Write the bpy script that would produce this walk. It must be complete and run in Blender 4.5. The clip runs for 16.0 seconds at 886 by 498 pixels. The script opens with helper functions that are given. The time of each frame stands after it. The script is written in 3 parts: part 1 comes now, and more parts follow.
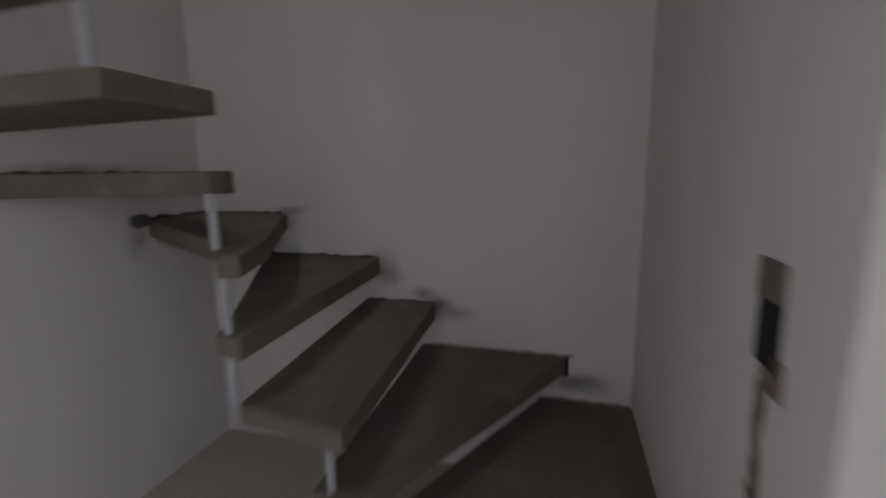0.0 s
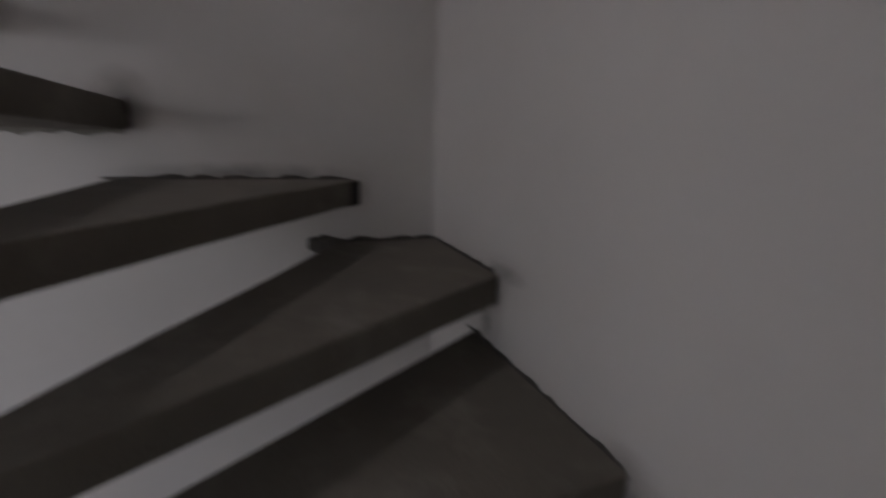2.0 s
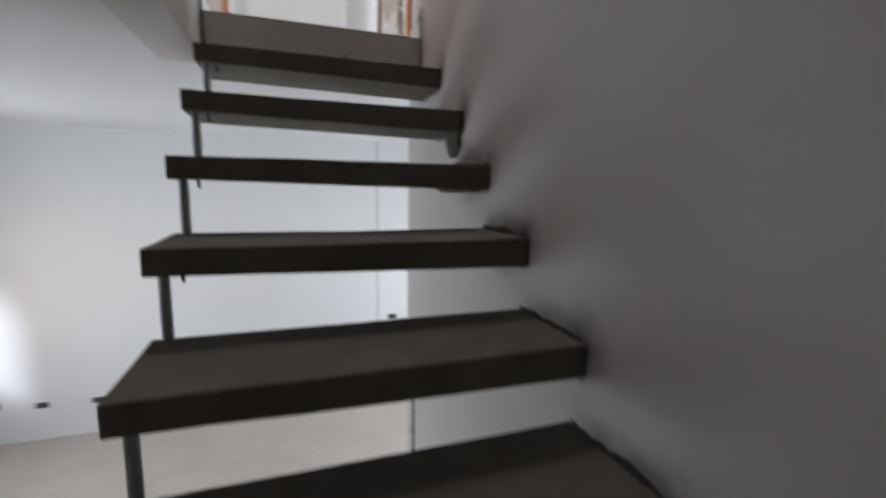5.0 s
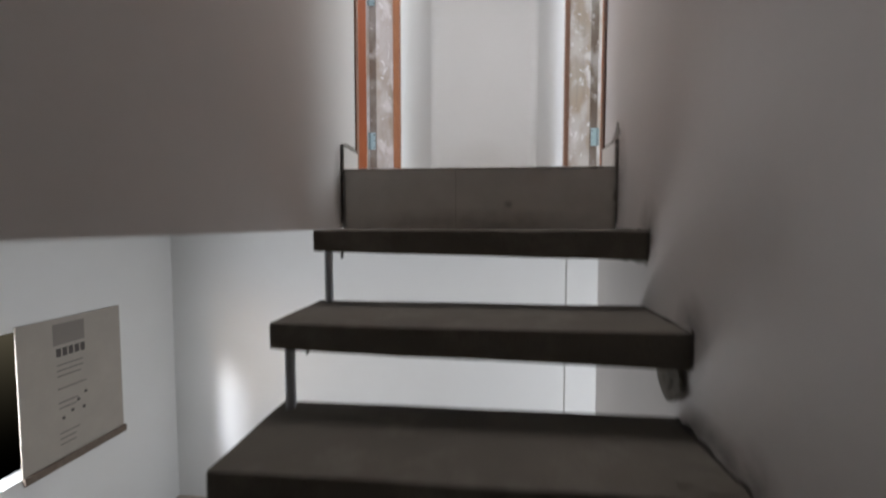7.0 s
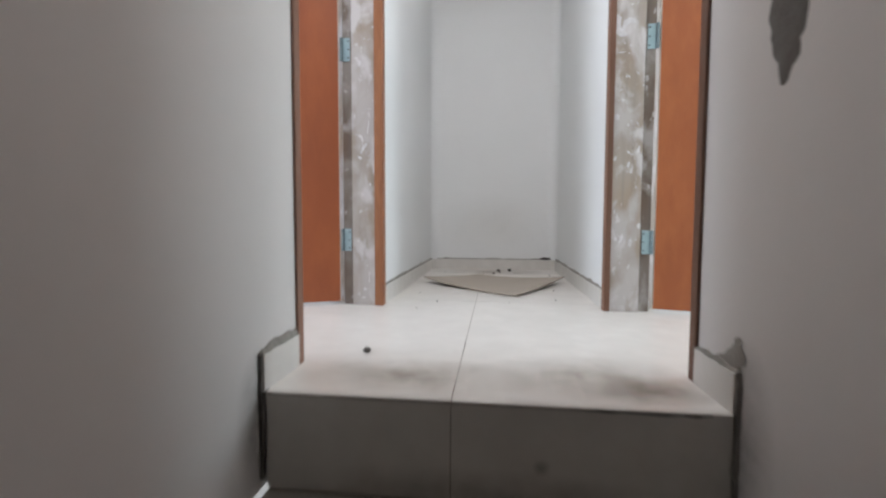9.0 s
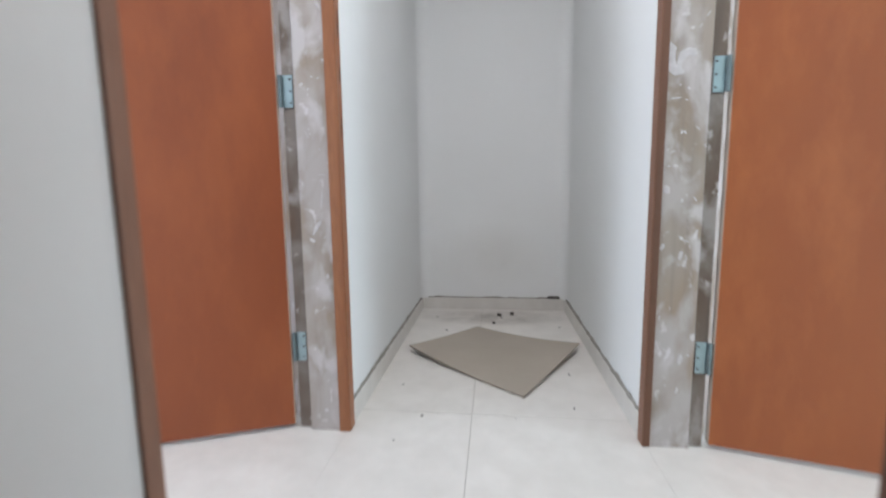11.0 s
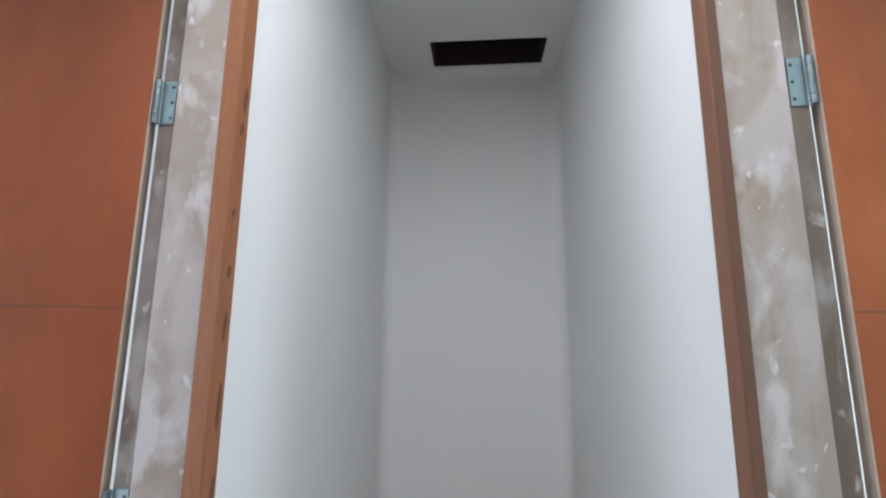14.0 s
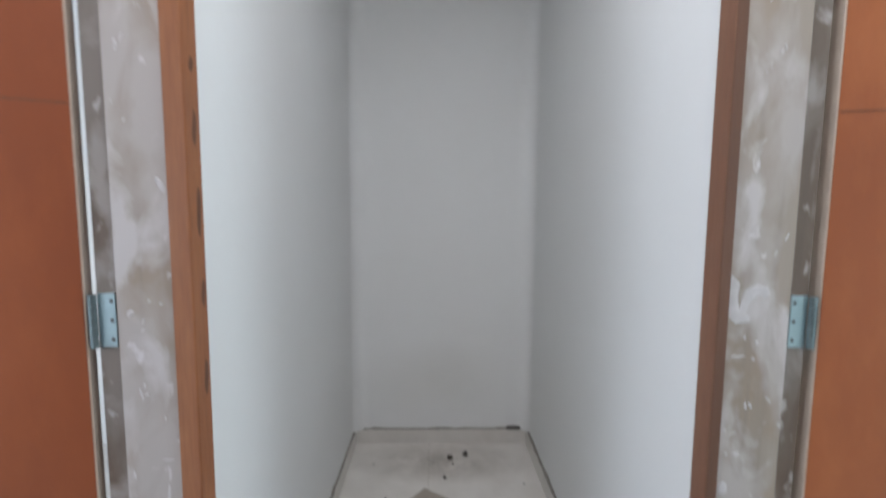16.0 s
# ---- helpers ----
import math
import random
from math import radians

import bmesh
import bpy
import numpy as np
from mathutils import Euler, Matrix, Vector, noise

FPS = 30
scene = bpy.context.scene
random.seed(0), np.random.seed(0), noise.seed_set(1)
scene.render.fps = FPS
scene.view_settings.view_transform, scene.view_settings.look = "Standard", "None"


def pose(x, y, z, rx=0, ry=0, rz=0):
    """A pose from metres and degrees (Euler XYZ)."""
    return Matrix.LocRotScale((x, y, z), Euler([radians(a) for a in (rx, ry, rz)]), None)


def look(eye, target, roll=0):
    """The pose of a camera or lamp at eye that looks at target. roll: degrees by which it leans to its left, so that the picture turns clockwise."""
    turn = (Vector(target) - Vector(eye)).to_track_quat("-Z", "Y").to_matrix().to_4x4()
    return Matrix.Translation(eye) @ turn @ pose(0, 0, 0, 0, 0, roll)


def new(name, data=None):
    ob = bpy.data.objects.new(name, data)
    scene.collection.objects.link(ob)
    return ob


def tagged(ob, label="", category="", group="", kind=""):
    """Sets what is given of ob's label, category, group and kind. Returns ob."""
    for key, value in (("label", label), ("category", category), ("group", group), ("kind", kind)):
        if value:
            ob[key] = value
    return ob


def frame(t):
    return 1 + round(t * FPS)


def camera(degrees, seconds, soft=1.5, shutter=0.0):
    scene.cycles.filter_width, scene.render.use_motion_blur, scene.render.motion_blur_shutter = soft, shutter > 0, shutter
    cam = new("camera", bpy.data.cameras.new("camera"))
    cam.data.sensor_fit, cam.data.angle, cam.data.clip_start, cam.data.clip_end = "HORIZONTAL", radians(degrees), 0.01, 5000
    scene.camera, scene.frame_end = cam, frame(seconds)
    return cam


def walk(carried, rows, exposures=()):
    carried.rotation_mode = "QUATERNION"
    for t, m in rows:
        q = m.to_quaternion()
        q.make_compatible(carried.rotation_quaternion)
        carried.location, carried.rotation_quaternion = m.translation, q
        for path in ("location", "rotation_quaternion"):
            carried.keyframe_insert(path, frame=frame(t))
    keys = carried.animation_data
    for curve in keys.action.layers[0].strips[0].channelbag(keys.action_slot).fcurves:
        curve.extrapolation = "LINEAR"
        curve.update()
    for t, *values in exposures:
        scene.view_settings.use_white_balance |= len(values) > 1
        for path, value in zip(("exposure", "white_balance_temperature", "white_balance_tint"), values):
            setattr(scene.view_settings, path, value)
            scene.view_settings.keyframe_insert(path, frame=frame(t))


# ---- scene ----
cam = camera(90.3, 16.0, soft=2.2, shutter=0.8)
PATH = [
    (0, (-1.659, 1.748, 0.943), (-1.139, -0.15, 0.589), -1.0),
    (0.5, (-1.532, 1.281, 0.948), (-1.027, -0.63, 0.643), 0.5),
    (0.6, (-1.502, 1.221, 0.943), (-1.016, -0.699, 0.663), 0.6),
    (1, (-1.493, 0.888, 0.965), (-0.78, -0.944, 0.601), 0.2),
    (1.5, (-1.456, 0.574, 1.008), (-0.084, -0.8, 0.531), 0.8),
    (2, (-1.329, 0.493, 1.056), (0.482, -0.221, 0.599), 1.8),
    (2.5, (-1.2, 0.426, 1.216), (0.723, 0.236, 0.7), 2.4),
    (3, (-1.086, 0.361, 1.32), (0.827, 0.754, 0.887), 0.7),
    (3.5, (-1.008, 0.441, 1.494), (0.733, 1.366, 1.159), 0.7),
    (4, (-0.848, 0.494, 1.608), (0.603, 1.839, 1.315), -0.2),
    (4.5, (-0.701, 0.539, 1.691), (0.371, 2.21, 1.451), -0.4),
    (5, (-0.568, 0.575, 1.836), (0.092, 2.442, 1.556), 0.9),
    (5.2, (-0.537, 0.607, 1.882), (-0.019, 2.521, 1.62), 0.4),
    (7.3, (-0.38, 1.218, 2.387), (-0.599, 3.203, 2.274), 0.1),
    (7.5, (-0.386, 1.273, 2.446), (-0.599, 3.258, 2.317), 0.2),
    (8, (-0.37, 1.456, 2.538), (-0.607, 3.437, 2.405), 0.5),
    (8.5, (-0.365, 1.576, 2.695), (-0.633, 3.556, 2.589), 0.4),
    (9, (-0.408, 1.732, 2.791), (-0.644, 3.715, 2.672), 0.2),
    (11.3, (-0.422, 2.319, 3.208), (-0.646, 4.289, 2.948), -0.9),
    (11.5, (-0.427, 2.407, 3.236), (-0.638, 4.38, 2.983), -1.3),
    (12, (-0.4, 2.53, 3.392), (-0.618, 4.499, 3.123), -1.4),
    (12.5, (-0.434, 2.643, 3.463), (-0.629, 4.608, 3.143), -1.6),
    (13, (-0.425, 2.7, 3.65), (-0.58, 4.681, 3.421), -0.9),
    (13.5, (-0.42, 2.68, 3.73), (-0.58, 4.673, 3.786), -0.2),
    (14, (-0.402, 2.673, 3.757), (-0.563, 4.637, 4.096), 0.5),
    (14.5, (-0.422, 2.673, 3.756), (-0.531, 4.639, 4.108), 0.7),
    (15, (-0.448, 2.679, 3.71), (-0.509, 4.668, 3.905), 0.8),
    (15.5, (-0.456, 2.689, 3.677), (-0.486, 4.689, 3.68), 0.6),
    (16, (-0.463, 2.703, 3.63), (-0.425, 4.694, 3.442), 0.4),
]
walk(cam, [(t, look(eye, target, roll)) for t, eye, target, roll in PATH],
     exposures=[(0.0, 1.14, 6550, 23), (2.5, 1.15, 6480, 22), (4.5, 0.88, 6480, 19), (5.2, 0.80, 6480, 17), (7.3, 0.58, 6700, 17), (8.7, 0.54, 6650, 16), (9.2, 0.48, 6450, 14), (11.5, 0.47, 6380, 14), (12.1, 0.43, 6380, 14), (12.8, 0.16, 6250, 14), (16.0, 0.13, 6350, 14)])

# ---------------------------------------------------------------- world and light
world = bpy.data.worlds.new("sky_world")
scene.world = world
world.use_nodes = True
wn = world.node_tree
sky = wn.nodes.new("ShaderNodeTexSky")
sky.sky_type, sky.sun_disc = "NISHITA", False
sky.sun_elevation, sky.sun_rotation = radians(17), radians(197.7)
wn.links.new(sky.outputs[0], wn.nodes["Background"].inputs[0])
wn.nodes["Background"].inputs[1].default_value = 0.12

LEVEL = 2.47      # upper floor
SOFFIT = 2.28     # underside of the upper floor slab
LOW = -0.38       # lower floor
RISE = 0.19
WL = -0.85        # left face of the flight's side wall
TOP = 5.06        # upper ceiling


def window_lamp(name, place, target, w, h, power, colour, spread):
    ob = new(name, bpy.data.lights.new(name, "AREA"))
    ob.data.shape, ob.data.size, ob.data.size_y = "RECTANGLE", w, h
    ob.data.energy, ob.data.color, ob.data.spread = power, colour, radians(spread)
    ob.matrix_world = look(place, target)
    return ob


COOL = (0.86, 0.945, 1.0)
WARM = (0.96, 0.975, 0.98)
SIDE = (0.76, 0.93, 1.0)
BLUE = (0.76, 0.88, 1.0)
window_lamp("daylight_lower_west", (-3.42, 3.14, 1.12), (-1.3, 4.1, 0.9), 0.9, 0.9, 16, COOL, 140)
window_lamp("daylight_lower_east", (1.68, 3.9, 0.9), (-1.0, 3.3, 0.7), 1.2, 1.6, 19, COOL, 180)
window_lamp("daylight_upper_east", (2.93, 3.1, 3.62), (0.0, 3.1, 3.4), 2.5, 1.4, 84, SIDE, 180)
window_lamp("daylight_upper_west", (-3.63, 2.35, 3.62), (-1.0, 2.6, 3.4), 1.9, 1.4, 61, BLUE, 180)
# Fill lamp added above the landing, out of view, to brighten closet and stair.
window_lamp("fill_over_landing", (-0.42, 2.80, TOP + 0.10), (-0.42, 3.50, 3.62), 0.60, 0.96, 14, WARM, 135)
sun = new("sun", bpy.data.lights.new("sun", "SUN"))
sun.data.energy, sun.data.angle, sun.data.color = 2.0, radians(7), (0.84, 0.93, 1.0)
sun.matrix_world = look((-4.0, 1.8, 2.0), (-3.68, 2.8, 1.67))


# ---------------------------------------------------------------- materials
def material(name, base, rough=0.8, metal=0.0, second=None, scale=3.0, amount=0.5, third=None, fine=60.0,
             bump=0.2, bump_scale=80.0, stretch=(1, 1, 1), spots=None, spot_scale=8.0, spot_at=0.62, spot_soft=0.08, distance=0.004):
    m = bpy.data.materials.new(name)
    m.use_nodes = True
    t = m.node_tree
    N, L = t.nodes, t.links
    b = N["Principled BSDF"]
    b.inputs["Roughness"].default_value, b.inputs["Metallic"].default_value = rough, metal
    co = N.new("ShaderNodeTexCoord")
    mp = N.new("ShaderNodeMapping")
    mp.inputs["Scale"].default_value = stretch
    L.new(co.outputs["Object"], mp.inputs[0])

    def noise_at(s, detail=5.0, rough_=0.6):
        n = N.new("ShaderNodeTexNoise")
        n.inputs["Scale"].default_value, n.inputs["Detail"].default_value, n.inputs["Roughness"].default_value = s, detail, rough_
        L.new(mp.outputs[0], n.inputs["Vector"])
        return n

    def ramp(src, lo, hi):
        r = N.new("ShaderNodeMapRange")
        r.inputs[1].default_value, r.inputs[2].default_value = lo, hi
        L.new(src, r.inputs[0])
        return r.outputs[0]

    def mix(fac, a, c):
        x = N.new("ShaderNodeMix")
        x.data_type = "RGBA"
        L.new(fac, x.inputs[0])
        for val, sock in ((a, x.inputs[6]), (c, x.inputs[7])):
            if isinstance(val, tuple):
                sock.default_value = (*val, 1)
            else:
                L.new(val, sock)
        return x.outputs[2]

    n1 = noise_at(scale)
    col = mix(ramp(n1.outputs[0], 0.5 - amount / 2, 0.5 + amount / 2), base, second or tuple(c * 0.85 for c in base))
    n2 = noise_at(fine, 3.0)
    col = mix(ramp(n2.outputs[0], 0.35, 0.9), col, third or tuple(c * 0.9 for c in base))
    if spots:
        n3 = noise_at(spot_scale, 6.0, 0.65)
        col = mix(ramp(n3.outputs[0], spot_at, spot_at + spot_soft), col, spots)
    L.new(col, b.inputs["Base Color"])
    n4 = noise_at(bump_scale, 4.0)
    add = N.new("ShaderNodeMath")
    add.operation = "ADD"
    L.new(n4.outputs[0], add.inputs[0])
    L.new(n1.outputs[0], add.inputs[1])
    bp = N.new("ShaderNodeBump")
    bp.inputs["Strength"].default_value, bp.inputs["Distance"].default_value = bump, distance
    L.new(add.outputs[0], bp.inputs["Height"])
    L.new(bp.outputs[0], b.inputs["Normal"])
    return m


def smeared(name, wood, brown, haze, white):
    """Planed timber under wiped mortar: tan wood, brown bare areas, soft pale haze, crisp white smears and specks."""
    m = bpy.data.materials.new(name)
    m.use_nodes = True
    N, L = m.node_tree.nodes, m.node_tree.links
    b = N["Principled BSDF"]
    b.inputs["Roughness"].default_value = 0.82
    co = N.new("ShaderNodeTexCoord")

    def layer(under, over, scale, lo, hi, stretch, warp=0.0, detail=5.0, move=0.0):
        mp, n, r, x = N.new("ShaderNodeMapping"), N.new("ShaderNodeTexNoise"), N.new("ShaderNodeMapRange"), N.new("ShaderNodeMix")
        mp.inputs["Scale"].default_value, mp.inputs["Location"].default_value = stretch, (move, move * 0.7, move * 1.3)
        L.new(co.outputs["Object"], mp.inputs[0])
        L.new(mp.outputs[0], n.inputs["Vector"])
        n.inputs["Scale"].default_value, n.inputs["Detail"].default_value, n.inputs["Distortion"].default_value = scale, detail, warp
        r.inputs[1].default_value, r.inputs[2].default_value = lo, hi
        L.new(n.outputs[0], r.inputs[0])
        x.data_type = "RGBA"
        L.new(r.outputs[0], x.inputs[0])
        for val, sock in ((under, x.inputs[6]), (over, x.inputs[7])):
            if isinstance(val, tuple):
                sock.default_value = (*val, 1)
            else:
                L.new(val, sock)
        return x.outputs[2], n.outputs[0]

    col, _ = layer(wood, brown, 3.2, 0.50, 0.66, (1, 1, 0.8), 0.3)
    col, _ = layer(col, tuple(c * 0.72 for c in wood), 16, 0.50, 0.80, (2.2, 1, 0.12), 0.2, 3.0)
    col, soft_ = layer(col, haze, 8, 0.45, 0.60, (1, 1, 0.6), 0.5, 5.0, 3.0)
    col, crisp = layer(col, tuple(0.45 * a + 0.55 * c for a, c in zip(haze, white)), 12, 0.53, 0.64, (1, 1, 0.6), 0.35, 7.0, 8.0)
    col, _ = layer(col, white, 30, 0.64, 0.72, (1, 1, 0.7), 0.4, 3.0, 2.0)
    L.new(col, b.inputs["Base Color"])
    add, bp = N.new("ShaderNodeMath"), N.new("ShaderNodeBump")
    L.new(soft_, add.inputs[0])
    L.new(crisp, add.inputs[1])
    bp.inputs["Strength"].default_value, bp.inputs["Distance"].default_value = 0.5, 0.006
    L.new(add.outputs[0], bp.inputs["Height"])
    L.new(bp.outputs[0], b.inputs["Normal"])
    return m


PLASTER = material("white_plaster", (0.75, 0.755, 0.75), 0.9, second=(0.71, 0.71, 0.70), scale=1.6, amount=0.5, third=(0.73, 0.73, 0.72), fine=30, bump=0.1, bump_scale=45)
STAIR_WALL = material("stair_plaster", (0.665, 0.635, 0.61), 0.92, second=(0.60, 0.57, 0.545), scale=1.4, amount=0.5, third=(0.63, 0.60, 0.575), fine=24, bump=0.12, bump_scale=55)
CONCRETE = material("raw_concrete", (0.152, 0.133, 0.108), 0.93, second=(0.11, 0.097, 0.079), scale=5, amount=0.45, third=(0.125, 0.112, 0.092), fine=90, bump=0.5, bump_scale=120, spots=(0.19, 0.172, 0.145), spot_scale=7, spot_at=0.52, spot_soft=0.25)
DARK_MORTAR = material("dark_mortar", (0.10, 0.09, 0.08), 0.97, second=(0.05, 0.045, 0.04), scale=25, amount=0.4, bump=0.8, bump_scale=90)
GREY_MORTAR = material("grey_mortar", (0.30, 0.28, 0.25), 0.95, second=(0.2, 0.185, 0.165), scale=22, amount=0.5, bump=0.8, bump_scale=90)
DAMP_MORTAR = material("dark_grey_mortar", (0.17, 0.16, 0.145), 0.95, second=(0.11, 0.10, 0.09), scale=22, amount=0.5, bump=0.6, bump_scale=90)
PALE_GROUT = material("pale_grout", (0.44, 0.41, 0.37), 0.95, second=(0.34, 0.31, 0.275), scale=40)
# Near black, painted where the shade inside a recess would be.
RECESS_SHADE = material("recess_shade", (0.015, 0.013, 0.012), 1.0)
TILE = material("cream_tile", (0.66, 0.63, 0.59), 0.32, second=(0.60, 0.57, 0.53), scale=3, amount=0.5, third=(0.56, 0.53, 0.49), fine=12, bump=0.03, spots=(0.42, 0.38, 0.33), spot_scale=5, spot_at=0.68)
GROUT = material("grout", (0.22, 0.2, 0.18), 0.95)
FLOOR_LOW = material("dusty_screed", (0.56, 0.50, 0.44), 0.85, second=(0.46, 0.41, 0.36), scale=2.5, amount=0.5, third=(0.4, 0.37, 0.33), fine=40, bump=0.25)
DOOR = material("orange_door", (0.30, 0.076, 0.022), 0.5, second=(0.20, 0.048, 0.016), scale=2.6, amount=0.5, third=(0.25, 0.06, 0.018), fine=16, spots=(0.32, 0.085, 0.025), spot_scale=5, spot_at=0.48, spot_soft=0.3, bump=0.05, stretch=(1.5, 1.5, 0.55))
# Copy of the door's colours, paler for the light on the east leaf.
DOOR_PALE = material("paler_orange_door", (0.34, 0.097, 0.026), 0.5, second=(0.24, 0.060, 0.018), scale=2.6, amount=0.5, third=(0.29, 0.075, 0.021), fine=16, spots=(0.38, 0.115, 0.034), spot_scale=5, spot_at=0.48, spot_soft=0.3, bump=0.05, stretch=(1.5, 1.5, 0.55))
EDGE = material("pale_door_edge", (0.50, 0.40, 0.32), 0.8, second=(0.38, 0.30, 0.24), scale=20)
TRIM = material("varnished_trim", (0.36, 0.145, 0.06), 0.45, second=(0.26, 0.09, 0.035), scale=5, amount=0.5, third=(0.22, 0.08, 0.035), fine=26, bump=0.1, stretch=(6, 6, 0.6))
# Browner copy of the trim: weaker light on a casing put into its colour.
TRIM_BROWN = material("browner_trim", (0.25, 0.12, 0.072), 0.5, second=(0.19, 0.085, 0.05), scale=5, amount=0.5, third=(0.17, 0.078, 0.046), fine=26, bump=0.1, stretch=(6, 6, 0.6))
TRIM_DARK = material("dark_trim", (0.15, 0.065, 0.035), 0.6, second=(0.10, 0.045, 0.025), scale=8, stretch=(6, 6, 0.6))
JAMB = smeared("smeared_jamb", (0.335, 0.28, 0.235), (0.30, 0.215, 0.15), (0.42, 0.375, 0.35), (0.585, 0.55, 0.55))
# The jamb's layers again in darker tones.
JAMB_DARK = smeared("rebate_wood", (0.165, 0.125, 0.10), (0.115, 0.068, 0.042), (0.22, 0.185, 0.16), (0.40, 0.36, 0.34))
ZINC = material("zinc_plated_steel", (0.38, 0.48, 0.50), 0.34, 0.92, second=(0.24, 0.31, 0.33), scale=30)
FILLER = material("white_filler", (0.57, 0.54, 0.54), 0.9, second=(0.46, 0.43, 0.42), scale=60, amount=0.3)
PIN = material("dark_zinc", (0.22, 0.28, 0.29), 0.4, 0.7, second=(0.12, 0.15, 0.16), scale=40)
STEEL = material("grey_steel", (0.40, 0.41, 0.42), 0.5, 0.2, second=(0.32, 0.33, 0.34), scale=12)
BOARD = material("dusty_tile_back", (0.36, 0.31, 0.26), 0.9, second=(0.31, 0.27, 0.225), scale=4, amount=0.5, bump=0.1)
CARDBOARD = material("cardboard", (0.39, 0.35, 0.31), 0.9, second=(0.33, 0.30, 0.265), scale=5, bump=0.15)
INK = material("box_ink", (0.09, 0.08, 0.075), 0.85)
PALE_INK = material("pale_box_ink", (0.235, 0.21, 0.19), 0.85)
PLASTIC = material("black_plastic", (0.02, 0.02, 0.02), 0.5)
BROWN_EDGE = material("brown_mortar", (0.13, 0.095, 0.075), 0.95, second=(0.2, 0.16, 0.13), scale=30, bump=0.6)
HATCH_SHADE = material("hatch_shade_brown", (0.035, 0.018, 0.015), 0.8, second=(0.02, 0.011, 0.01), scale=9)


# ---------------------------------------------------------------- mesh helpers
def box(bm, x0, y0, z0, x1, y1, z1):
    v = [bm.verts.new((x, y, z)) for z in (z0, z1) for x, y in ((x0, y0), (x1, y0), (x1, y1), (x0, y1))]
    for f in ((3, 2, 1, 0), (4, 5, 6, 7), (0, 1, 5, 4), (1, 2, 6, 5), (2, 3, 7, 6), (3, 0, 4, 7)):
        bm.faces.new([v[i] for i in f])
    return v


def prism(bm, outline, z0, z1):
    """A slab over an outline that runs counter-clockwise."""
    low = [bm.verts.new((x, y, z0)) for x, y in outline]
    high = [bm.verts.new((x, y, z1)) for x, y in outline]
    bm.faces.new(low[::-1])
    bm.faces.new(high)
    n = len(outline)
    for i in range(n):
        bm.faces.new((low[i], low[(i + 1) % n], high[(i + 1) % n], high[i]))


def cylinder(bm, x, y, z0, z1, r, n=14):
    prism(bm, [(x + r * math.cos(2 * math.pi * i / n), y + r * math.sin(2 * math.pi * i / n)) for i in range(n)], z0, z1)


def mesh_from(name, bm, mat):
    bm.normal_update()
    me = bpy.data.meshes.new(name)
    bm.to_mesh(me)
    bm.free()
    me.materials.append(mat)
    return me


def part(name, bm, mat, parent=None, label="", bevel=0.0, kind=""):
    if bevel:
        bmesh.ops.bevel(bm, geom=bm.edges[:], offset=bevel, segments=2, profile=0.6, affect="EDGES")
    ob = new(name, mesh_from(name, bm, mat))
    if parent:
        ob.parent = parent
        ob.matrix_parent_inverse = parent.matrix_basis.inverted()
    return tagged(ob, label=label, kind=kind)


def thing(name, label, category, x=0, y=0, z=0, group=""):
    ob = new(name)
    ob.empty_display_size = 0.1
    ob.matrix_basis = pose(x, y, z)
    return tagged(ob, label=label, category=category, group=group)


def structure(name, boxes, mat, label, category, bevel=0.0):
    bm = bmesh.new()
    for b in boxes:
        box(bm, *b)
    return tagged(part(name, bm, mat, bevel=bevel), label=label, category=category, kind="structure")


# ---------------------------------------------------------------- large structure
WALLC = "wall"
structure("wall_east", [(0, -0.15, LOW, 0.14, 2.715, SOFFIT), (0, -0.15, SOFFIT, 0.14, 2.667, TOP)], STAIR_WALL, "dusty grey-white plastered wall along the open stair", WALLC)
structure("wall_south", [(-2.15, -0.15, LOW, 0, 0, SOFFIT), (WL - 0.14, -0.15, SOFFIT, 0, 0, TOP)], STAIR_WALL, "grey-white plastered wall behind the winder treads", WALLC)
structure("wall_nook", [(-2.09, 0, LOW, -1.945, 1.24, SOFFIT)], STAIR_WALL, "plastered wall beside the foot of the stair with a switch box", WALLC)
structure("wall_room_south", [(-3.55, 1.09, LOW, -2.09, 1.24, SOFFIT), (0.14, 2.565, LOW, 1.8, 2.715, SOFFIT)], PLASTER, "white plastered wall of the lower room", WALLC)
structure("wall_room_north", [(-3.55, 5.05, LOW, 1.8, 5.2, SOFFIT)], PLASTER, "bright white plastered wall with empty socket boxes", WALLC)
structure("wall_room_west", [(-3.55, 1.25, LOW, -3.4, 2.5, SOFFIT), (-3.55, 4.38, LOW, -3.4, 5.05, SOFFIT), (-3.55, 2.5, LOW, -3.4, 4.38, 0.62), (-3.55, 2.5, 1.60, -3.4, 4.38, SOFFIT)], PLASTER, "white plastered wall of the lower room with a window opening", WALLC)
structure("wall_room_east", [(1.65, 2.715, LOW, 1.8, 3.1, SOFFIT), (1.65, 4.7, LOW, 1.8, 5.05, SOFFIT), (1.65, 3.1, 1.9, 1.8, 4.7, SOFFIT)], PLASTER, "white plastered wall at the end of the lower room", WALLC)
structure("floor_lower", [(-3.7, -0.3, LOW - 0.15, 1.95, 5.35, LOW)], FLOOR_LOW, "dusty beige floor of the lower room", "floor")
structure("ceiling_lower", [(-3.7, -0.3, SOFFIT, WL - 0.14, 5.35, LEVEL - 0.01), (WL - 0.14, 2.52, SOFFIT, 1.95, 5.35, LEVEL - 0.0112)], PLASTER, "white plastered slab between the storeys", "ceiling")
